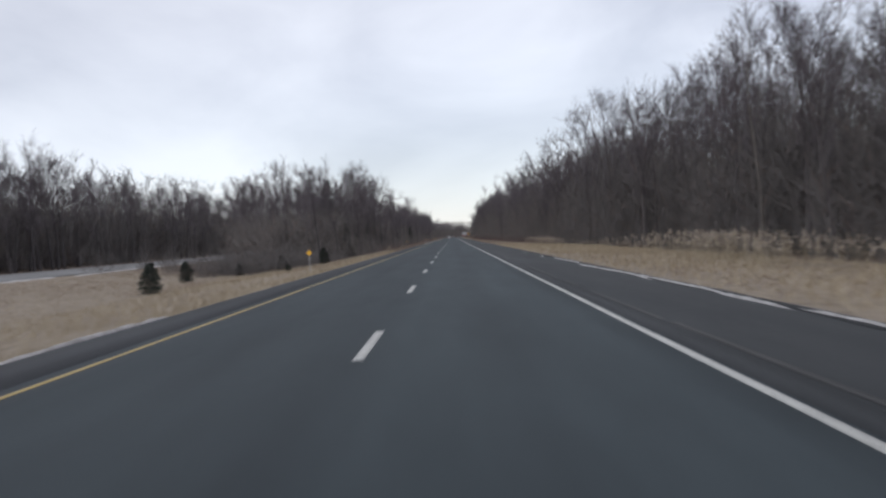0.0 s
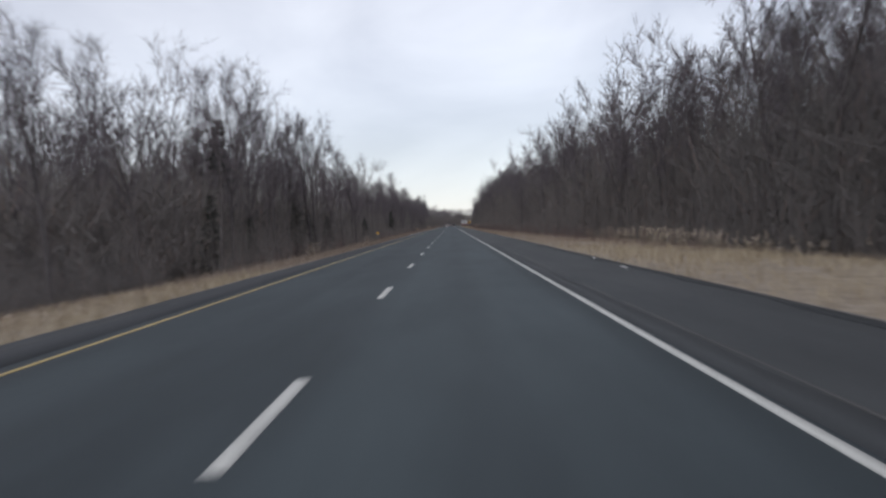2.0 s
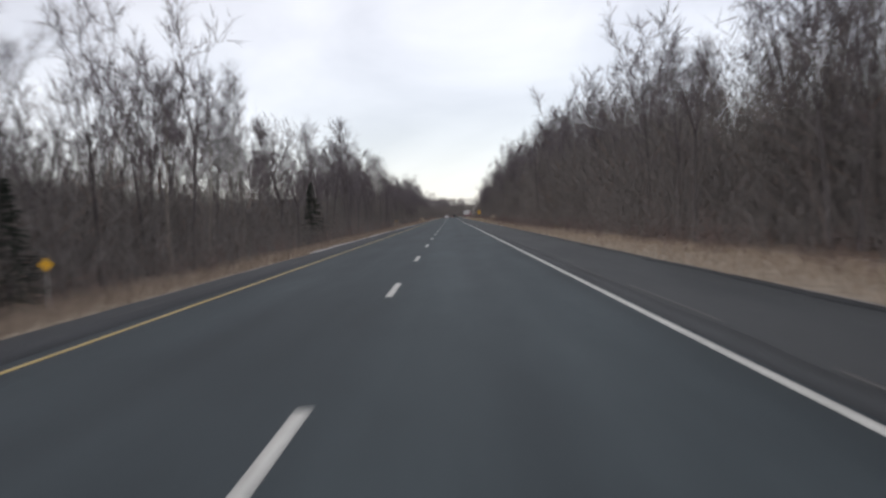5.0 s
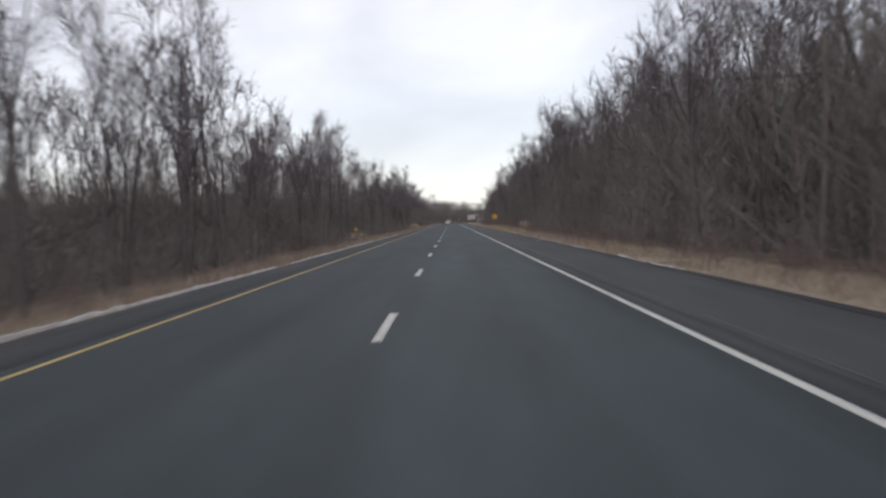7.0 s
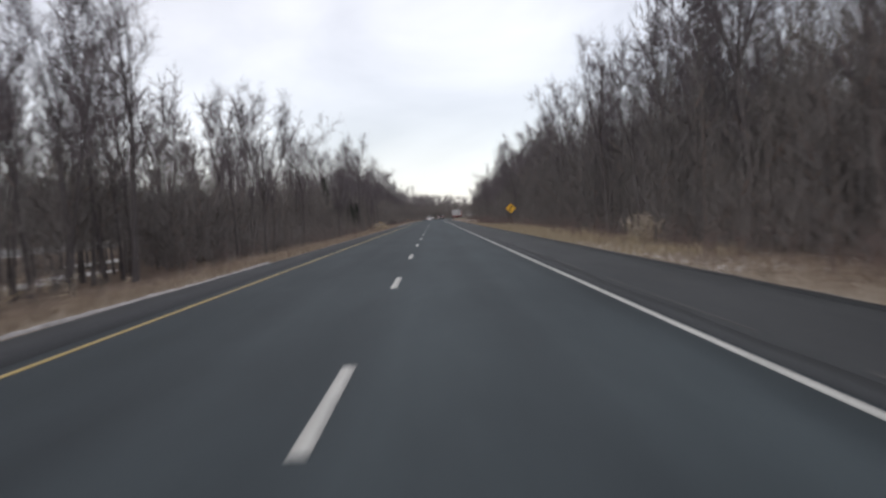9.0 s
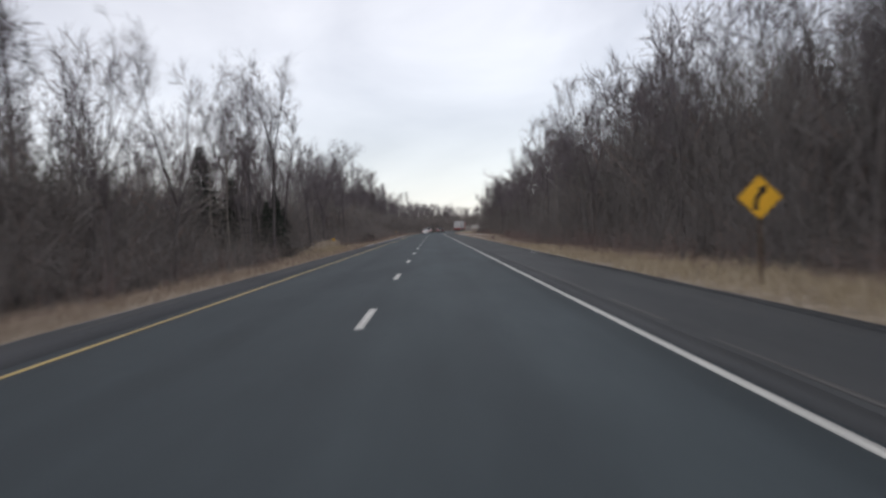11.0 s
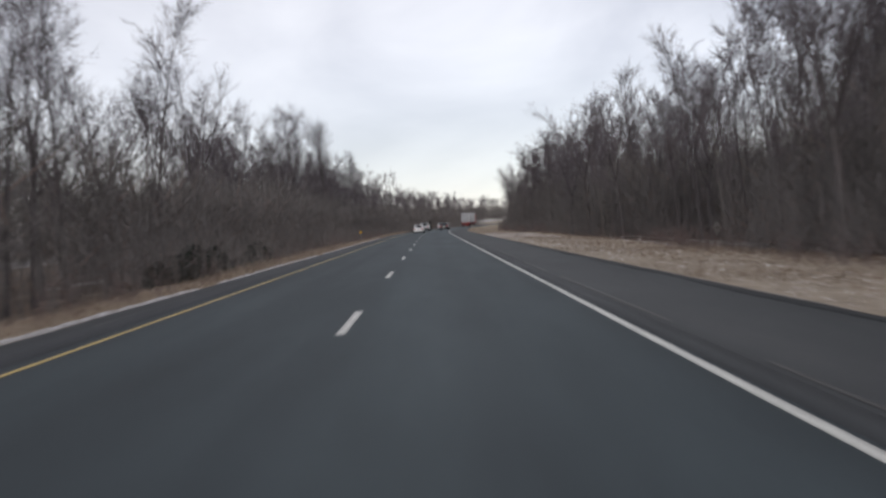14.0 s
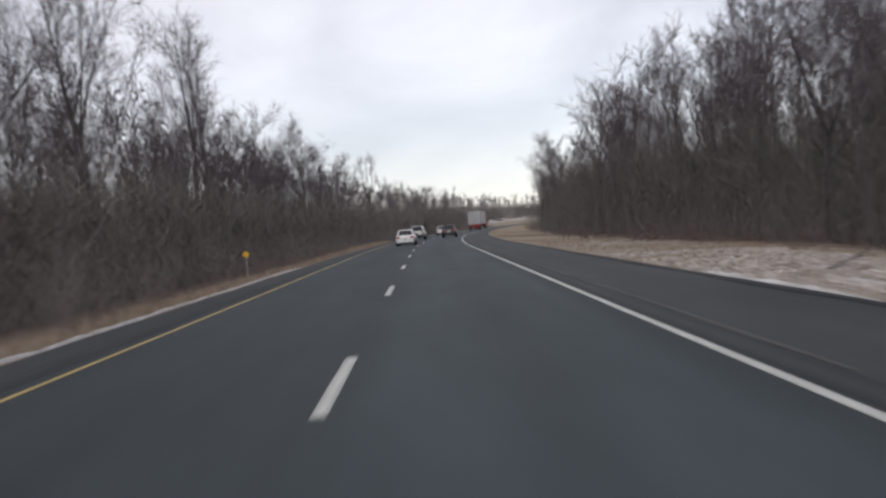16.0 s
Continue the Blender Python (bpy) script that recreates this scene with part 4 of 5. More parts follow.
reeds(260, (84, 146), (12.2, 15.4), (0.6, 1.15), "pale plumed reeds at the back of the verge", 1)
reeds(520, (18, 66), (12.0, 17.8), (0.8, 1.5), "tall pale plumed reeds and weeds at the back of the verge", 8)
reeds(50, (60, 92), (14.0, 17.2), (0.6, 1.0), "scattered plumed reeds before the thicket", 2)
reeds(120, (330.5, 336), (9.2, 10.6), (0.75, 1.4), "clump of tall pale plumed reeds on the verge", 3)
reeds(420, (429, 444), (-9.4, -7.2), (0.7, 1.2), "pale plumed reeds beside the median shoulder", 4)
reeds(34, (163, 176), (-9.6, -8.6), (0.5, 0.9), "low plumed reeds beside the median shoulder", 5)
reeds(80, (300, 322), (-8.8, -7.6), (0.6, 1.0), "low plumed reeds by a yellow marker", 6)
reeds(24, (120, 131), (-8.8, -7.8), (0.6, 1.0), "low plumed reeds at the thicket edge", 7)


def leaves(count, s_range, d_range, label, seed, mat, name="leaf_litter", category="leaves"):
    rng = np.random.RandomState(seed)
    s, d = rng.uniform(*s_range, count), rng.uniform(*d_range, count)
    keep = waves(s, d, 0.55, seed + 7) > -0.35
    s, d = s[keep], d[keep]
    count = len(s)
    base = at_road(s, d, ground_height(s, d) + rng.uniform(0.0, 0.12, count))
    heap = Heap()
    heap.slivers(base, base + rng.normal(size=(count, 3)) * (0.06, 0.06, 0.03), rng.uniform(0.03, 0.09, count), rng)
    return tagged(new(name, make_mesh(name, *heap.arrays(), mat)), label, category, kind="stuff")


for k, (n, sr, dr) in enumerate([(9000, (130, 190), (10.0, 17.0)), (7000, (275, 335), (8.0, 13.0)), (9000, (395, 470), (7.6, 13.0)), (12000, (470, 560), (8.6, 17.5)), (5000, (10, 60), (8, 18)), (6000, (455, 560), (-9.5, -6.0)), (4000, (60, 100), (-13, -7)), (5000, (55, 105), (-36, -28)), (2500, (60, 80), (-24, -16))]):
    leaves(int(n * 1.5), sr, dr, "pale brown dead leaves on the verge", 120 + k, LEAF_LITTER)
for k, (n, sr, dr) in enumerate([(16000, (535, 557), (7.2, 13.0)), (3000, (518, 580), (7.4, 12.5)), (2500, (440, 520), (7.3, 11.0)), (1600, (315, 336), (7.2, 10.0)), (1800, (138, 168), (7.4, 11.5)), (1500, (280, 306), (7.2, 9.8))]):
    leaves(n, sr, dr, "bleached dead leaves and specks of old snow", 140 + k, LEAF_PALE)


# ---- old snow along the pavement ----
def snow_strip(s0, s1, d, wide, high, seed):
    rng = np.random.RandomState(seed)
    s = np.linspace(s0, s1, max(7, int((s1 - s0) / 0.35)))
    ends = np.minimum(1, np.minimum(s - s0, s1 - s) / min(0.8, 0.3 * (s1 - s0)))
    half = wide / 2 * np.clip(0.75 + 0.5 * waves(s, 0 * s, 1.6, seed), 0.12, None) * ends + 0.01
    mid = d + 0.12 * waves(s, 0 * s, 0.5, seed + 3)
    cross = np.array([-1.0, -0.6, 0, 0.6, 1.0])
    dd = mid[:, None] + half[:, None] * cross[None]
    up = np.array([-0.03, 0.7, 1.0, 0.7, -0.03])
    bare = ground_height(s, mid)
    on = np.where((d > LEFT_EDGE) & (d < RIGHT_EDGE), 0.0, np.where((d > LEFT_EDGE - 0.5) & (d < RIGHT_EDGE + 0.4), np.maximum(bare, -0.03), bare))
    zz = on[:, None] + high * up[None] * ends[:, None] * (1 + 0.4 * rng.normal(size=dd.shape)) * (up[None] > 0) - 0.02 * (up[None] <= 0)
    ss = np.repeat(s[:, None], 5, 1)
    ob = new("snow_strip", make_mesh("snow_strip", at_road(ss, dd, zz).reshape(-1, 3), grid_faces(*dd.shape), SNOW, True))
    return tagged(ob, "thin strip of old grey-white snow along the pavement edge", "snow", group="snow along the road")


STRIPS = [(13, 24, 6.62, 0.22), (22, 34, 6.5, 0.3), (35, 44, 6.6, 0.16), (46.5, 48.3, 6.35, 0.1), (58.5, 59.6, 6.5, 0.06), (89, 90.2, 6.4, 0.1), (95, 96, 6.6, 0.1), (142.1, 142.8, 6.62, 0.13), (143.0, 143.6, 6.58, 0.11),
          (143.7, 144.4, 6.45, 0.13), (144.6, 145.2, 6.3, 0.1), (205, 232, -5.5, 0.28), (233, 262, -5.55, 0.3), (264, 282, -5.5, 0.2), (284, 302, -5.6, 0.34), (304, 330, -5.5, 0.26), (284, 284.6, 6.5, 0.1), (296, 296.6, 6.6, 0.12), (299, 299.5, 6.3, 0.1),
          (406.3, 406.9, 6.5, 0.14), (408.4, 409.2, 6.55, 0.12), (446, 460, -5.55, 0.22), (462, 486, -5.5, 0.3), (488, 512, -5.55, 0.3), (513, 533, -5.5, 0.34), (534, 570, -5.6, 0.24), (538, 546, 7.02, 1.2), (8.5, 13, 6.6, 0.2),
          (4, 12, -5.45, 0.16), (11.5, 19, -5.42, 0.2), (252, 262, 6.85, 0.16), (268, 279, 6.85, 0.16)]
for k, (a, b, d, wide) in enumerate(STRIPS):
    snow_strip(a, b, d, wide * (0.09 if d < 0 else 0.09 if b < 45 else 0.5 if b - a < 1 else 0.16), 0.04, 200 + k)
for k, (a, b, d, wide) in enumerate([(60, 84, -39.0, 0.8), (86, 104, -38.2, 0.7), (107, 130, -39.0, 0.6), (20, 38, -39.0, 0.7), (40, 58, -38.4, 0.9), (135, 200, -39.0, 1.0), (640, 760, -39.0, 1.0), (300, 380, -39.0, 1.4), (450, 560, -39.0, 1.2), (780, 1100, -39.0, 1.2), (790, 1100, -36.5, 3.5), (790, 1100, -60.5, 2.4), (318, 350, -24.0, 4.0), (322, 352, -30.0, 5.0), (452, 468, -24.0, 3.6)]):
    snow_strip(a, b, d, wide, 0.08, 260 + k)
for k, (a, b, d, wide) in enumerate([(542, 547, 10.0, 0.4), (540.5, 543, 8.7, 0.3), (285, 300, -30, 3.0), (310, 330, -26, 2.5), (120, 135, -24, 2.0), (340, 352, -28, 2.5), (440, 455, -24, 2.5), (478, 492, -20, 1.8), (545, 549, 11.6, 0.4), (549, 552, 9.2, 0.25), (514, 532, 16.2, 1.0), (352, 364, -24.5, 4.0), (366, 392, -30.0, 4.0), (494, 500, -25, 1.8), (503, 511, -25, 1.6), (520, 533, -25.5, 2.6), (568, 586, -26, 3.0)]):
    snow_strip(a, b, d, wide, 0.07, 290 + k)



# ---- signs, rail ----
def box_bm(size, at=(0, 0, 0), bevel=0.0, segments=1):
    bm = bmesh.new()
    bmesh.ops.create_cube(bm, size=1.0, matrix=Matrix.Translation(at) @ Matrix.Diagonal((*size, 1)))
    if bevel:
        bmesh.ops.bevel(bm, geom=bm.edges[:], offset=bevel, segments=segments, affect="EDGES", profile=0.5)
    return bm


def bm_part(name, bm, mat, parent, label="", smooth_faces=False):
    """Links a bmesh as one mesh object under a thing or a part."""
    me = bpy.data.meshes.new(name)
    if smooth_faces:
        for f in bm.faces:
            f.smooth = True
    bmesh.ops.recalc_face_normals(bm, faces=bm.faces[:])
    bm.to_mesh(me)
    bm.free()
    me.materials.append(mat)
    ob = new(name, me)
    ob.parent = parent
    return tagged(ob, label)


def prism(outline, depth, bevel=0.0):
    """A slab with the outline in x and z, centred on y."""
    bm = bmesh.new()
    face = bm.faces.new([bm.verts.new((x, -depth / 2, z)) for x, z in outline])
    made = bmesh.ops.extrude_face_region(bm, geom=[face])
    bmesh.ops.translate(bm, verts=[v for v in made["geom"] if isinstance(v, bmesh.types.BMVert)], vec=(0, depth, 0))
    if bevel:
        bmesh.ops.bevel(bm, geom=bm.edges[:], offset=bevel, segments=1, affect="EDGES")
    return bm


def diamond(half, corner):
    """A square on its corner with rounded corners."""
    out = []
    for k in range(4):
        a = math.radians(90 * k)
        cx, cz = (half - corner * 1.414) * math.cos(a), (half - corner * 1.414) * math.sin(a)
        for j in range(-2, 3):
            b = a + math.radians(22.5 * j)
            out.append((cx + corner * math.cos(b), cz + corner * math.sin(b)))
    return out


SIGN_YELLOW = plain("sign_yellow", (0.72, 0.40, 0.03), 0.45, 0.0, 0.1, 2.0)
SIGN_BLACK = plain("sign_black", (0.02, 0.02, 0.02), 0.5)
STEEL = plain("galvanised_steel", (0.42, 0.42, 0.42), 0.5, 0.8, 0.2, 8.0)
SIGN_GREY = plain("sign_bare_metal", (0.42, 0.42, 0.41), 0.6, 0.3, 0.2, 6.0)
STEEL_RUST = plain("post_steel_brown", (0.13, 0.10, 0.08), 0.7, 0.4, 0.3, 6.0)
RAIL_WHITE = plain("weathered_white_rail", (0.40, 0.38, 0.36), 0.7, 0.0, 0.2, 4.0)


def channel_post(height, wide):
    """A U-shaped steel sign post."""
    w, t, k = wide / 2, 0.006, wide * 0.5
    return [(-w, -k), (-w + t, -k), (-w + t, -t), (w - t, -t), (w - t, -k), (w, -k), (w, 0), (-w, 0)], height


def sign_post(height, wide, parent, mat, label):
    outline, h = channel_post(height, wide)
    bm = bmesh.new()
    face = bm.faces.new([bm.verts.new((x, y, -0.35)) for x, y in outline])
    made = bmesh.ops.extrude_face_region(bm, geom=[face])
    bmesh.ops.translate(bm, verts=[v for v in made["geom"] if isinstance(v, bmesh.types.BMVert)], vec=(0, 0, h + 0.35))
    bmesh.ops.translate(bm, verts=bm.verts[:], vec=(0, 0.02 + wide * 0.5, 0))
    return bm_part("post", bm, mat, parent, label)


def marker():
    """A small yellow diamond marker on a thin post."""
    thing = tagged(new("median_marker"), "small yellow diamond marker on a thin steel post", "road sign")
    sign_post(1.25, 0.05, thing, STEEL, "galvanised steel post")
    bm = prism(diamond(0.19, 0.025), 0.006)
    bmesh.ops.translate(bm, verts=bm.verts[:], vec=(0, 0, 1.22))
    plate = bm_part("plate", bm, SIGN_YELLOW, thing, "yellow diamond plate")
    for z in (1.14, 1.30):
        bolt = bmesh.new()
        bmesh.ops.create_cone(bolt, cap_ends=True, segments=8, radius1=0.012, radius2=0.009, depth=0.014, matrix=Matrix.Translation((0, -0.008, z)) @ Matrix.Rotation(math.pi / 2, 4, "X"))
        bm_part("bolt", bolt, STEEL, plate)
    return thing


copies(marker(), [(51.6, -7.7, 1, 0), (186, -9.0, 1, 0), (312, -8.3, 1, 0), (443.5, -8.4, 1, 0), (567.5, -7.7, 1, 0), (690, -7.5, 1, 0)], "yellow markers along the median")


def bend_sign():
    """The warning sign before the bend: a yellow diamond with a bent black arrow."""
    thing = tagged(new("bend_sign"), "yellow diamond warning sign with a bent black arrow", "road sign")
    sign_post(2.75, 0.08, thing, STEEL_RUST, "dark steel post")
    bm = prism(diamond(0.54, 0.06), 0.008)
    bmesh.ops.translate(bm, verts=bm.verts[:], vec=(0, 0, 2.3))
    plate = bm_part("plate", bm, SIGN_YELLOW, thing, "yellow diamond plate")
    rim_out, rim_in = diamond(0.515, 0.055), diamond(0.495, 0.05)
    bm = bmesh.new()
    a = [bm.verts.new((x, -0.009, z + 2.3)) for x, z in rim_out]
    b = [bm.verts.new((x, -0.009, z + 2.3)) for x, z in rim_in]
    for k in range(len(a)):
        bm.faces.new((a[k], a[k - 1], b[k - 1], b[k]))
    bm_part("border", bm, SIGN_BLACK, plate, "thin black border")
    mid = [(-0.10, -0.30), (-0.10, -0.12), (-0.07, -0.02), (0.0, 0.08), (0.07, 0.16)]
    bm = bmesh.new()
    sides = []
    for k, (x, z) in enumerate(mid):
        p, q = mid[max(0, k - 1)], mid[min(len(mid) - 1, k + 1)]
        t = Vector((q[0] - p[0], q[1] - p[1])).normalized() * 0.055
        sides.append((bm.verts.new((x - t.y, -0.009, z + t.x + 2.3)), bm.verts.new((x + t.y, -0.009, z - t.x + 2.3))))
    for k in range(len(sides) - 1):
        bm.faces.new((sides[k][0], sides[k][1], sides[k + 1][1], sides[k + 1][0]))
    head = [bm.verts.new((x, -0.009, z + 2.3)) for x, z in ((-0.045, 0.20), (0.155, 0.07), (0.16, 0.30))]
    bm.faces.new(head)
    bm_part("arrow", bm, SIGN_BLACK, plate, "black bent arrow")
    return thing


settle(bend_sign(), 382.5, 8.8, 1.0, 0, 0.26)


def guard_rail():
    """A low weathered rail on posts, off the verge."""
    thing = tagged(new("guard_rail"), "weathered white rail on short posts below the verge", "rail")
    for k in range(8):
        bm_part("post", box_bm((0.16, 0.2, 0.95), (k * 7.0 - 35.0, 0.12, 0.12), 0.015), RAIL_WHITE, thing)
    for k in range(7):
        prof = [(-0.0, -0.11), (0.06, -0.07), (0.06, -0.03), (0.0, 0.0), (0.06, 0.03), (0.06, 0.07), (0.0, 0.11)]
        bm = bmesh.new()
        ends = [[bm.verts.new((k * 7.0 - 35.05 + e * 7.06, -y - 0.01 + 0.004 * (k % 2), 0.62 + z)) for y, z in prof] for e in (0, 1)]
        for j in range(len(prof) - 1):
            bm.faces.new((ends[0][j], ends[1][j], ends[1][j + 1], ends[0][j + 1]))
        bmesh.ops.solidify(bm, geom=bm.faces[:], thickness=0.01)
        bm_part("rail", bm, RAIL_WHITE, thing)
    return thing


settle(guard_rail(), 530, 20.2, 1.0, 90, 0.25)


def sign_back():
    """A diamond sign that faces another road, seen from its bare back."""
    thing = tagged(new("diamond_sign"), "diamond road sign on a post, seen from its bare grey back", "road sign")
    sign_post(1.3, 0.06, thing, STEEL_RUST, "dark steel post")
    bm = prism(diamond(0.56, 0.06), 0.008)
    bmesh.ops.translate(bm, verts=bm.verts[:], vec=(0, 0, 1.1))
    plate = bm_part("plate", bm, SIGN_GREY, thing, "bare grey metal plate")
    bm_part("brace", box_bm((0.62, 0.03, 0.05), (0, -0.022, 1.1), 0.004), STEEL_RUST, plate, "dark steel brace")
    return thing


settle(sign_back(), 529.8, 24.7, 1.0, 27, 0.0)

# a dark stump with shoots on the verge
stump = tagged(new("stump"), "dark broken stump with thin shoots on the verge", "stump")
heap = Heap()
rng = np.random.RandomState(5)
heap.tube([(0, 0, -0.2), (0.02, 0, 0.3), (0.05, 0.03, 0.75), (0.04, 0.05, 0.95)], [0.24, 0.19, 0.15, 0.06], 8)
part("trunk", make_mesh("trunk", *heap.arrays(), BRAMBLE, True), stump)
heap = Heap()
q = rng.normal(size=(60, 3)) * (0.16, 0.16, 0) + (0, 0, 0.1)
heap.slivers(q, q + rng.normal(size=(60, 3)) * (0.25, 0.25, 0.1) + (0, 0, 0.8), 0.03, rng)
part("shoots", make_mesh("shoots", *heap.arrays(), BRAMBLE), stump)
settle(stump, 460.6, 8.2, 0.55)

# a fallen bough lying on the leaves
bough = tagged(new("fallen_bough"), "grey fallen bough lying on leaves of the verge", "branch")
(bv, bf), (cv, cf) = bare_tree(900, height=4.5, thick=0.10, start=0.2, wide=0.3, limbs=7, side=2, twigs=60)
lay = np.array([[0.25, 0, 0.97], [0, 1, 0], [-0.97, 0, 0.25]])
part("limb", make_mesh("limb", bv @ lay.T + (0, 0, 0.15), bf, BARK, True), bough)
part("twigs", make_mesh("twigs", cv @ lay.T + (0, 0, 0.15), cf, TWIG), bough)
settle(bough, 545, 9.6, 0.75, 20)


# ---- vehicles ----
GLASS = plain("vehicle_glass_dark", (0.02, 0.022, 0.025), 0.08, 0.0, 0.05)
TYRE = plain("tyre_rubber", (0.02, 0.02, 0.02), 0.85)
RIM = plain("wheel_rim", (0.35, 0.35, 0.36), 0.35, 0.9)
TRIM_BLACK = plain("black_plastic", (0.025, 0.025, 0.026), 0.6)
LAMP_RED = plain("tail_lamp_red", (0.45, 0.02, 0.02), 0.2)
LAMP_CLEAR = plain("lamp_clear", (0.7, 0.7, 0.7), 0.15)
PLATE_PALE = plain("plate_pale", (0.6, 0.6, 0.55), 0.5)
PAINT_WHITE = plain("car_paint_white", (0.72, 0.72, 0.72), 0.3, 0.0, 0.08, 2.0, 0.6)
PAINT_BLACK = plain("car_paint_charcoal", (0.03, 0.032, 0.036), 0.3, 0.2, 0.15, 2.0, 0.6)
PAINT_SILVER = plain("car_paint_silver", (0.44, 0.45, 0.46), 0.3, 0.3, 0.1, 2.0, 0.6)
TRAILER_WHITE = plain("trailer_grey_white", (0.40, 0.40, 0.405), 0.5, 0.0, 0.2, 0.8)
TRUCK_RED = plain("truck_red", (0.30, 0.03, 0.03), 0.5, 0.0, 0.2, 1.0)


def loft(sections):
    """Skin over closed rings of equal length, capped at both ends."""
    bm = bmesh.new()
    rings = [[bm.verts.new(p) for p in ring] for ring in sections]
    n = len(rings[0])
    for a, b in zip(rings, rings[1:]):
        for k in range(n):
            bm.faces.new((a[k], a[(k + 1) % n], b[(k + 1) % n], b[k]))
    bm.faces.new(rings[0])
    bm.faces.new(list(reversed(rings[-1])))
    return bm


def body_ring(y, half, low, high, tuck=0.88, shoulder=0.8):
    """A cross-section of a car's lower body at y."""
    mid = low + (high - low) * 0.45
    up = low + (high - low) * shoulder
    pts = [(half * tuck, low), (half, mid), (half * 0.985, up), (half * 0.86, high), (0, high + 0.02)]
    return [(x, y, z) for x, z in pts] + [(-x, y, z) for x, z in reversed(pts[:-1])] + [(0, y, low)]


def wheel(parent, x, y, r, side):
    hub = Matrix.Translation((x, y, r)) @ Matrix.Rotation(math.pi / 2, 4, "Y")
    bm = bmesh.new()
    bmesh.ops.create_cone(bm, cap_ends=True, segments=24, radius1=r, radius2=r, depth=0.21, matrix=hub)
    bmesh.ops.bevel(bm, geom=[e for e in bm.edges if abs(e.verts[0].co.x - e.verts[1].co.x) < 0.01], offset=0.03, segments=2, affect="EDGES")
    tyre = bm_part("wheel", bm, TYRE, parent, "black rubber tyre")
    bm = bmesh.new()
    bmesh.ops.create_cone(bm, cap_ends=True, segments=16, radius1=r * 0.62, radius2=r * 0.5, depth=0.05, matrix=Matrix.Translation((x + side * 0.10, y, r)) @ Matrix.Rotation(side * math.pi / 2, 4, "Y"))
    bm_part("rim", bm, RIM, tyre, "grey metal rim")


def car(name, label, paint_of, long, wide, tall, kind):
    """A car that faces +y. kind: saloon, wagon or offroad."""
    thing = tagged(new(name), label, "car")
    h, half = tall, wide / 2
    belt, clear = h * (0.62 if kind == "saloon" else 0.60), 0.2 if kind == "saloon" else 0.3
    tail = -long / 2
    deck = belt if kind == "saloon" else belt + 0.02
    bm = loft([body_ring(tail, half * 0.80, clear + 0.16, deck - 0.10), body_ring(tail + 0.10, half * 0.93, clear + 0.04, deck - 0.03), body_ring(tail + 0.55, half, clear, deck),
               body_ring(0.0, half, clear, belt), body_ring(long * 0.22, half, clear, belt - 0.04), body_ring(long * 0.42, half * 0.95, clear + 0.02, belt - 0.16), body_ring(long / 2, half * 0.78, clear + 0.12, belt - 0.32)])
    body = bm_part("body", bm, paint_of, thing, smooth_faces=True)
    rear = tail + (0.75 if kind == "saloon" else 0.12)
    roof_back = tail + (1.35 if kind == "saloon" else 0.45)
    roof_front, front = long * 0.10, long * 0.26
    base_w, top_w = half * 0.88, half * 0.70
    bm = bmesh.new()
    low = [bm.verts.new(p) for p in ((base_w, rear, belt - 0.02), (-base_w, rear, belt - 0.02), (-base_w, front, belt - 0.06), (base_w, front, belt - 0.06))]
    high = [bm.verts.new(p) for p in ((top_w, roof_back, h - 0.03), (-top_w, roof_back, h - 0.03), (-top_w, roof_front, h - 0.04), (top_w, roof_front, h - 0.04))]
    for k in range(4):
        bm.faces.new((low[k], low[(k + 1) % 4], high[(k + 1) % 4], high[k]))
    bm.faces.new(high)
    bmesh.ops.bevel(bm, geom=[e for e in bm.edges if max(v.co.z for v in e.verts) > h - 0.1], offset=0.09, segments=3, affect="EDGES", profile=0.6)
    cabin = bm_part("cabin", bm, paint_of, thing, smooth_faces=True)

    def pane(name_of, corners, out):
        """A pane on a side of the cabin, given by its four corners, shrunk and lifted off it."""
        c = sum((Vector(p) for p in corners), Vector()) / 4
        pts = [c + (Vector(p) - c) * 0.84 + Vector(out) * 0.012 for p in corners]
        b2 = bmesh.new()
        f = b2.faces.new([b2.verts.new(p) for p in pts])
        made = bmesh.ops.extrude_face_region(b2, geom=[f])
        bmesh.ops.translate(b2, verts=[v for v in made["geom"] if isinstance(v, bmesh.types.BMVert)], vec=Vector(out) * -0.02)
        bm_part(name_of, b2, GLASS, cabin, "dark glass")
    lo, hi = [v.copy() for v in (Vector((base_w, rear, belt)), Vector((-base_w, rear, belt)), Vector((-base_w, front, belt - 0.04)), Vector((base_w, front, belt - 0.04)))], [Vector((top_w, roof_back, h - 0.05)), Vector((-top_w, roof_back, h - 0.05)), Vector((-top_w, roof_front, h - 0.06)), Vector((top_w, roof_front, h - 0.06))]
    pane("rear_window", (lo[0], lo[1], hi[1], hi[0]), (0, -0.9, 0.45))
    pane("windscreen", (lo[2], lo[3], hi[3], hi[2]), (0, 0.8, 0.6))
    for side in (1, -1):
        a, b, c, d = (lo[0], lo[3], hi[3], hi[0]) if side > 0 else (lo[1], lo[2], hi[2], hi[1])
        for u, v in ((0.0, 0.5), (0.5, 1.0)):
            pane("side_window", (a.lerp(b, u), a.lerp(b, v), d.lerp(c, v), d.lerp(c, u)), (side * 0.95, 0, 0.3))
    r = 0.32 if kind == "saloon" else 0.36
    for y in (tail + long * 0.2, long / 2 - long * 0.19):
        for side in (1, -1):
            wheel(thing, side * (half - 0.10), y, r, side)
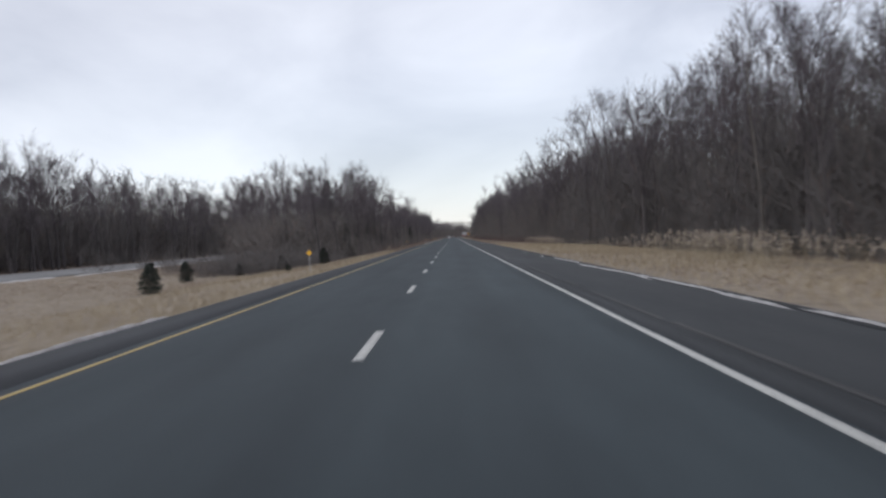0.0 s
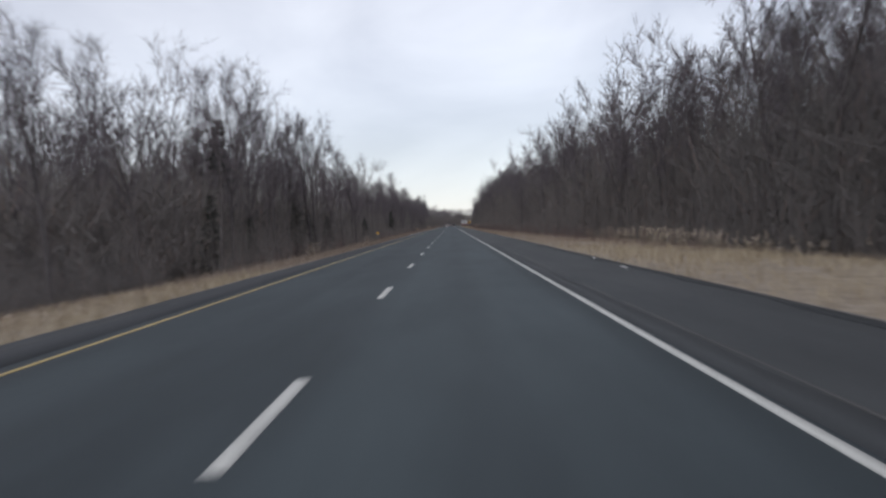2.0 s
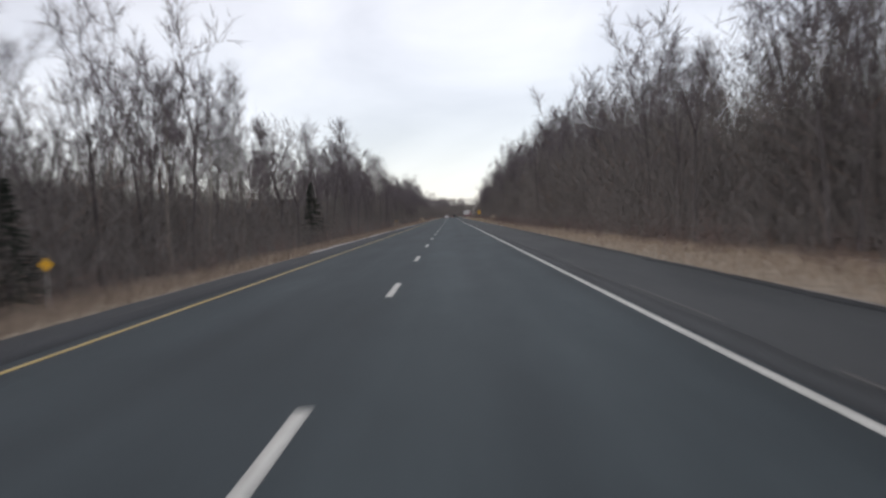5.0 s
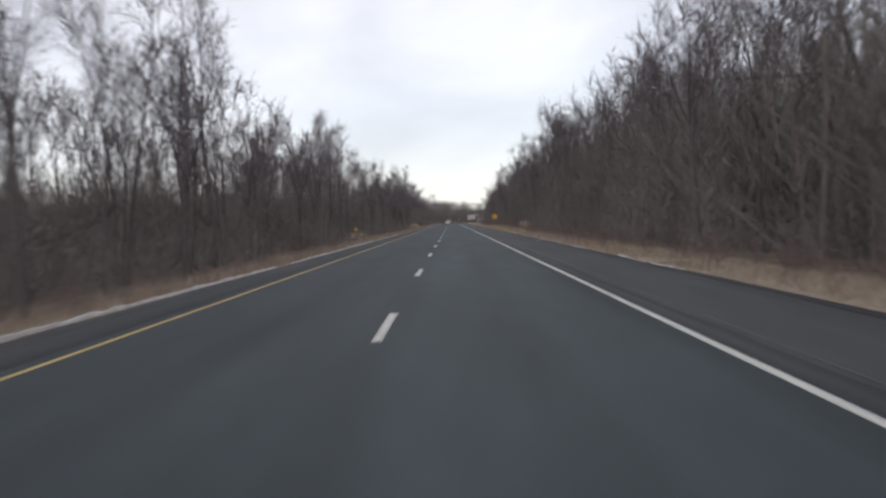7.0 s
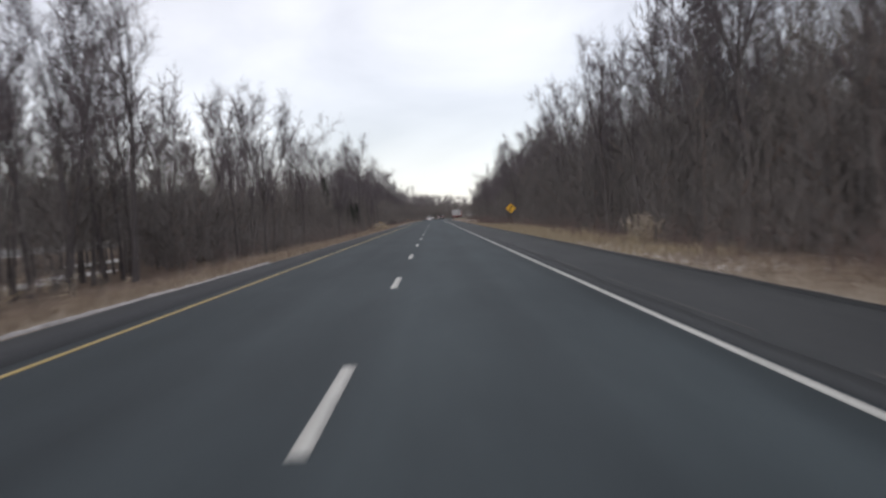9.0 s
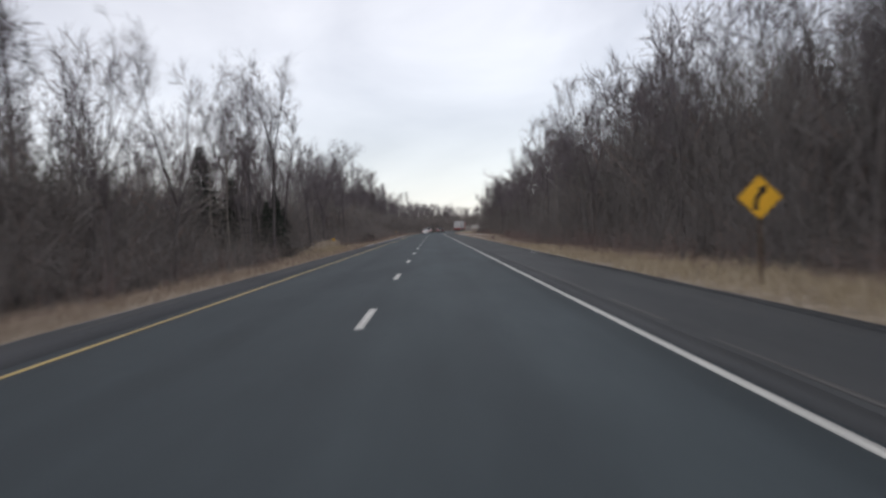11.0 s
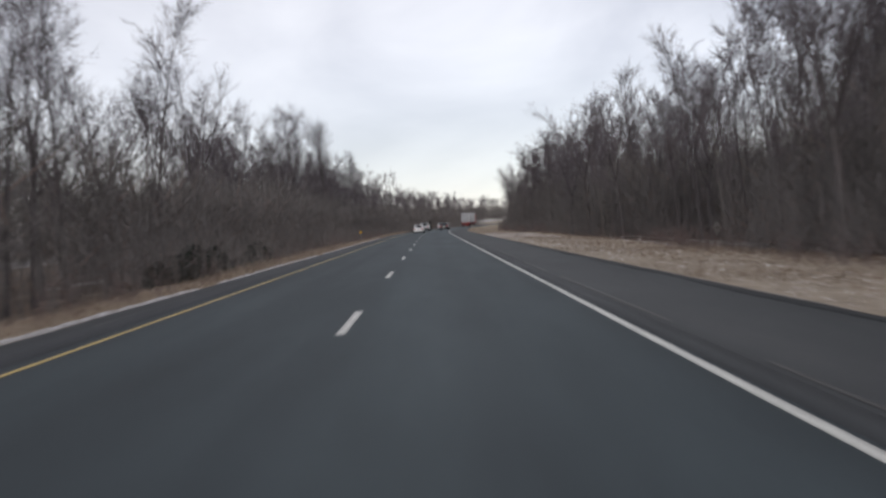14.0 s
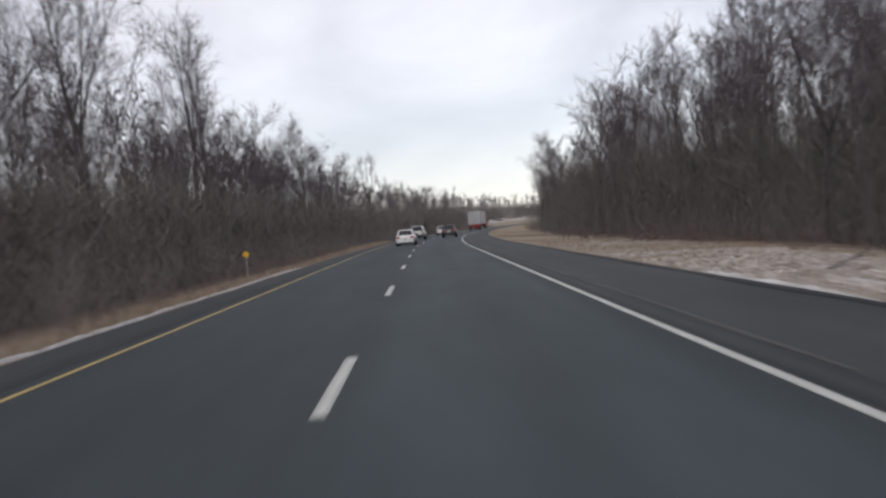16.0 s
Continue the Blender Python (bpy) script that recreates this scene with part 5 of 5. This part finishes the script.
    bm_part("bumper", box_bm((wide * 0.86, 0.22, 0.24), (0, tail + 0.06, clear + 0.18), 0.06, 2), TRIM_BLACK if kind == "offroad" else paint_of, thing)
    bm_part("valance", box_bm((wide * 0.66, 0.16, 0.14), (0, tail + 0.10, clear + 0.03), 0.03), TRIM_BLACK, thing, "black plastic lower bumper")
    for side in (1, -1):
        lamp_h = 0.17 if kind == "saloon" else 0.34
        bm_part("tail_light", box_bm((0.36 if kind == "saloon" else 0.18, 0.12, lamp_h), (side * half * 0.68, tail + 0.05, deck - 0.16), 0.04, 2), LAMP_RED, thing, "red tail light")
        bm_part("headlight", box_bm((0.34, 0.2, 0.14), (side * half * 0.6, long / 2 - 0.16, belt - 0.34), 0.04, 2), LAMP_CLEAR, thing, "clear headlight")
        bm_part("mirror", box_bm((0.2, 0.12, 0.13), (side * (half + 0.06), front - 0.28, belt + 0.06), 0.03, 2), TRIM_BLACK, thing, "black wing mirror")
    plate = bm_part("number_plate", box_bm((0.31, 0.02, 0.155), (0, tail - 0.012, clear + 0.40), 0.006), PLATE_PALE, thing, "pale plate with a plain bar")
    bm_part("bar", box_bm((0.22, 0.008, 0.05), (0, tail - 0.024, clear + 0.40)), TRIM_BLACK, plate)
    if kind != "saloon":
        for side in (1, -1):
            bm_part("roof_rail", box_bm((0.04, 1.7, 0.04), (side * half * 0.6, -0.5, h + 0.05), 0.012), TRIM_BLACK, thing, "black roof rail")
        for y in (-1.0, -0.1):
            bm_part("cross_bar", box_bm((half * 1.3, 0.06, 0.035), (0, y, h + 0.085), 0.012), TRIM_BLACK, thing, "black cross bar")
    return thing


def on_road(ob, s, d):
    x, y, _ = at_road(s, d)
    ob.matrix_basis = pose(float(x), float(y), 0.0, 0, 0, heading(s))
    return ob


on_road(car("saloon_car", "white saloon car with red tail lights in the passing lane", PAINT_WHITE, 4.6, 1.80, 1.46, "saloon"), 604.5, -1.3)
on_road(car("offroad_car", "silver estate car with black roof rack in the passing lane", PAINT_SILVER, 4.7, 1.88, 1.78, "offroad"), 632.5, -1.85)
on_road(car("estate_car", "white estate car far ahead in the passing lane", PAINT_WHITE, 4.5, 1.78, 1.55, "wagon"), 668, -1.3)
on_road(car("dark_car", "charcoal hatchback car in the slow lane", PAINT_BLACK, 4.5, 1.84, 1.62, "wagon"), 634, 2.0)
on_road(car("oncoming_car", "white estate car on the opposite carriageway beyond the bend", PAINT_WHITE, 4.6, 1.8, 1.5, "wagon"), 905, -52.0)
on_road(car("oncoming_dark_car", "charcoal estate car on the opposite carriageway beyond the bend", PAINT_BLACK, 4.6, 1.8, 1.6, "wagon"), 870, -52.0)


def lorry():
    """A box trailer seen from behind, with its tractor."""
    thing = tagged(new("lorry"), "articulated lorry with a white box trailer in the slow lane", "lorry")
    box = bm_part("trailer_box", box_bm((2.55, 13.0, 2.75), (0, 6.5, 2.62), 0.04), TRAILER_WHITE, thing, "white box body")
    for side in (1, -1):
        door = bm_part("trailer_door", box_bm((1.20, 0.05, 2.55), (side * 0.62, -0.02, 2.62), 0.012), TRAILER_WHITE, box, "white rear door")
        bm_part("tail_light", box_bm((0.30, 0.06, 0.14), (side * 0.95, -0.05, 0.98), 0.015), LAMP_RED, thing, "red tail light")
        for z in (1.65, 3.55):
            bm_part("hinge", box_bm((0.16, 0.05, 0.06), (side * 1.2, -0.06, z), 0.008), STEEL, box)
        bm_part("lock_rod", box_bm((0.035, 0.035, 2.45), (side * 0.30, -0.07, 2.62), 0.008), STEEL, box, "steel lock rod")
        bm_part("mudflap", box_bm((0.62, 0.02, 0.6), (side * 0.9, 0.5, 0.5), 0.006), TRIM_BLACK, thing, "black mudflap")
        bm_part("underrun_post", box_bm((0.1, 0.08, 0.62), (side * 0.45, 0.08, 0.86), 0.01), TRUCK_RED, thing)
        for y in (1.3, 2.6):
            wheel(thing, side * 1.05, y, 0.5, side)
        wheel(thing, side * 1.05, 11.6, 0.5, side)
        wheel(thing, side * 1.05, 15.6, 0.5, side)
    bm_part("underrun_bar", box_bm((2.3, 0.1, 0.14), (0, 0.03, 0.55), 0.015), TRUCK_RED, thing, "red and white underrun bar")
    bm_part("sill", box_bm((2.55, 0.12, 0.26), (0, 0.0, 1.12), 0.015), TRUCK_RED, thing, "red rear sill")
    bm_part("chassis", box_bm((1.1, 12.0, 0.25), (0, 6.6, 1.08), 0.02), TRIM_BLACK, thing)
    cab = bm_part("cab", box_bm((2.45, 2.2, 2.9), (0, 15.4, 2.1), 0.18, 3), TRUCK_RED, thing, "red painted cab")
    bm_part("windscreen", box_bm((2.1, 0.05, 0.9), (0, 16.49, 2.6), 0.02), GLASS, cab, "dark glass")
    for side in (1, -1):
        bm_part("mirror", box_bm((0.12, 0.14, 0.6), (side * 1.42, 15.9, 2.5), 0.03), TRIM_BLACK, cab, "black mirror")
        bm_part("mirror_arm", box_bm((0.22, 0.04, 0.04), (side * 1.30, 15.9, 2.7), 0.008), TRIM_BLACK, cab)
    return thing


on_road(lorry(), 703, 1.5)
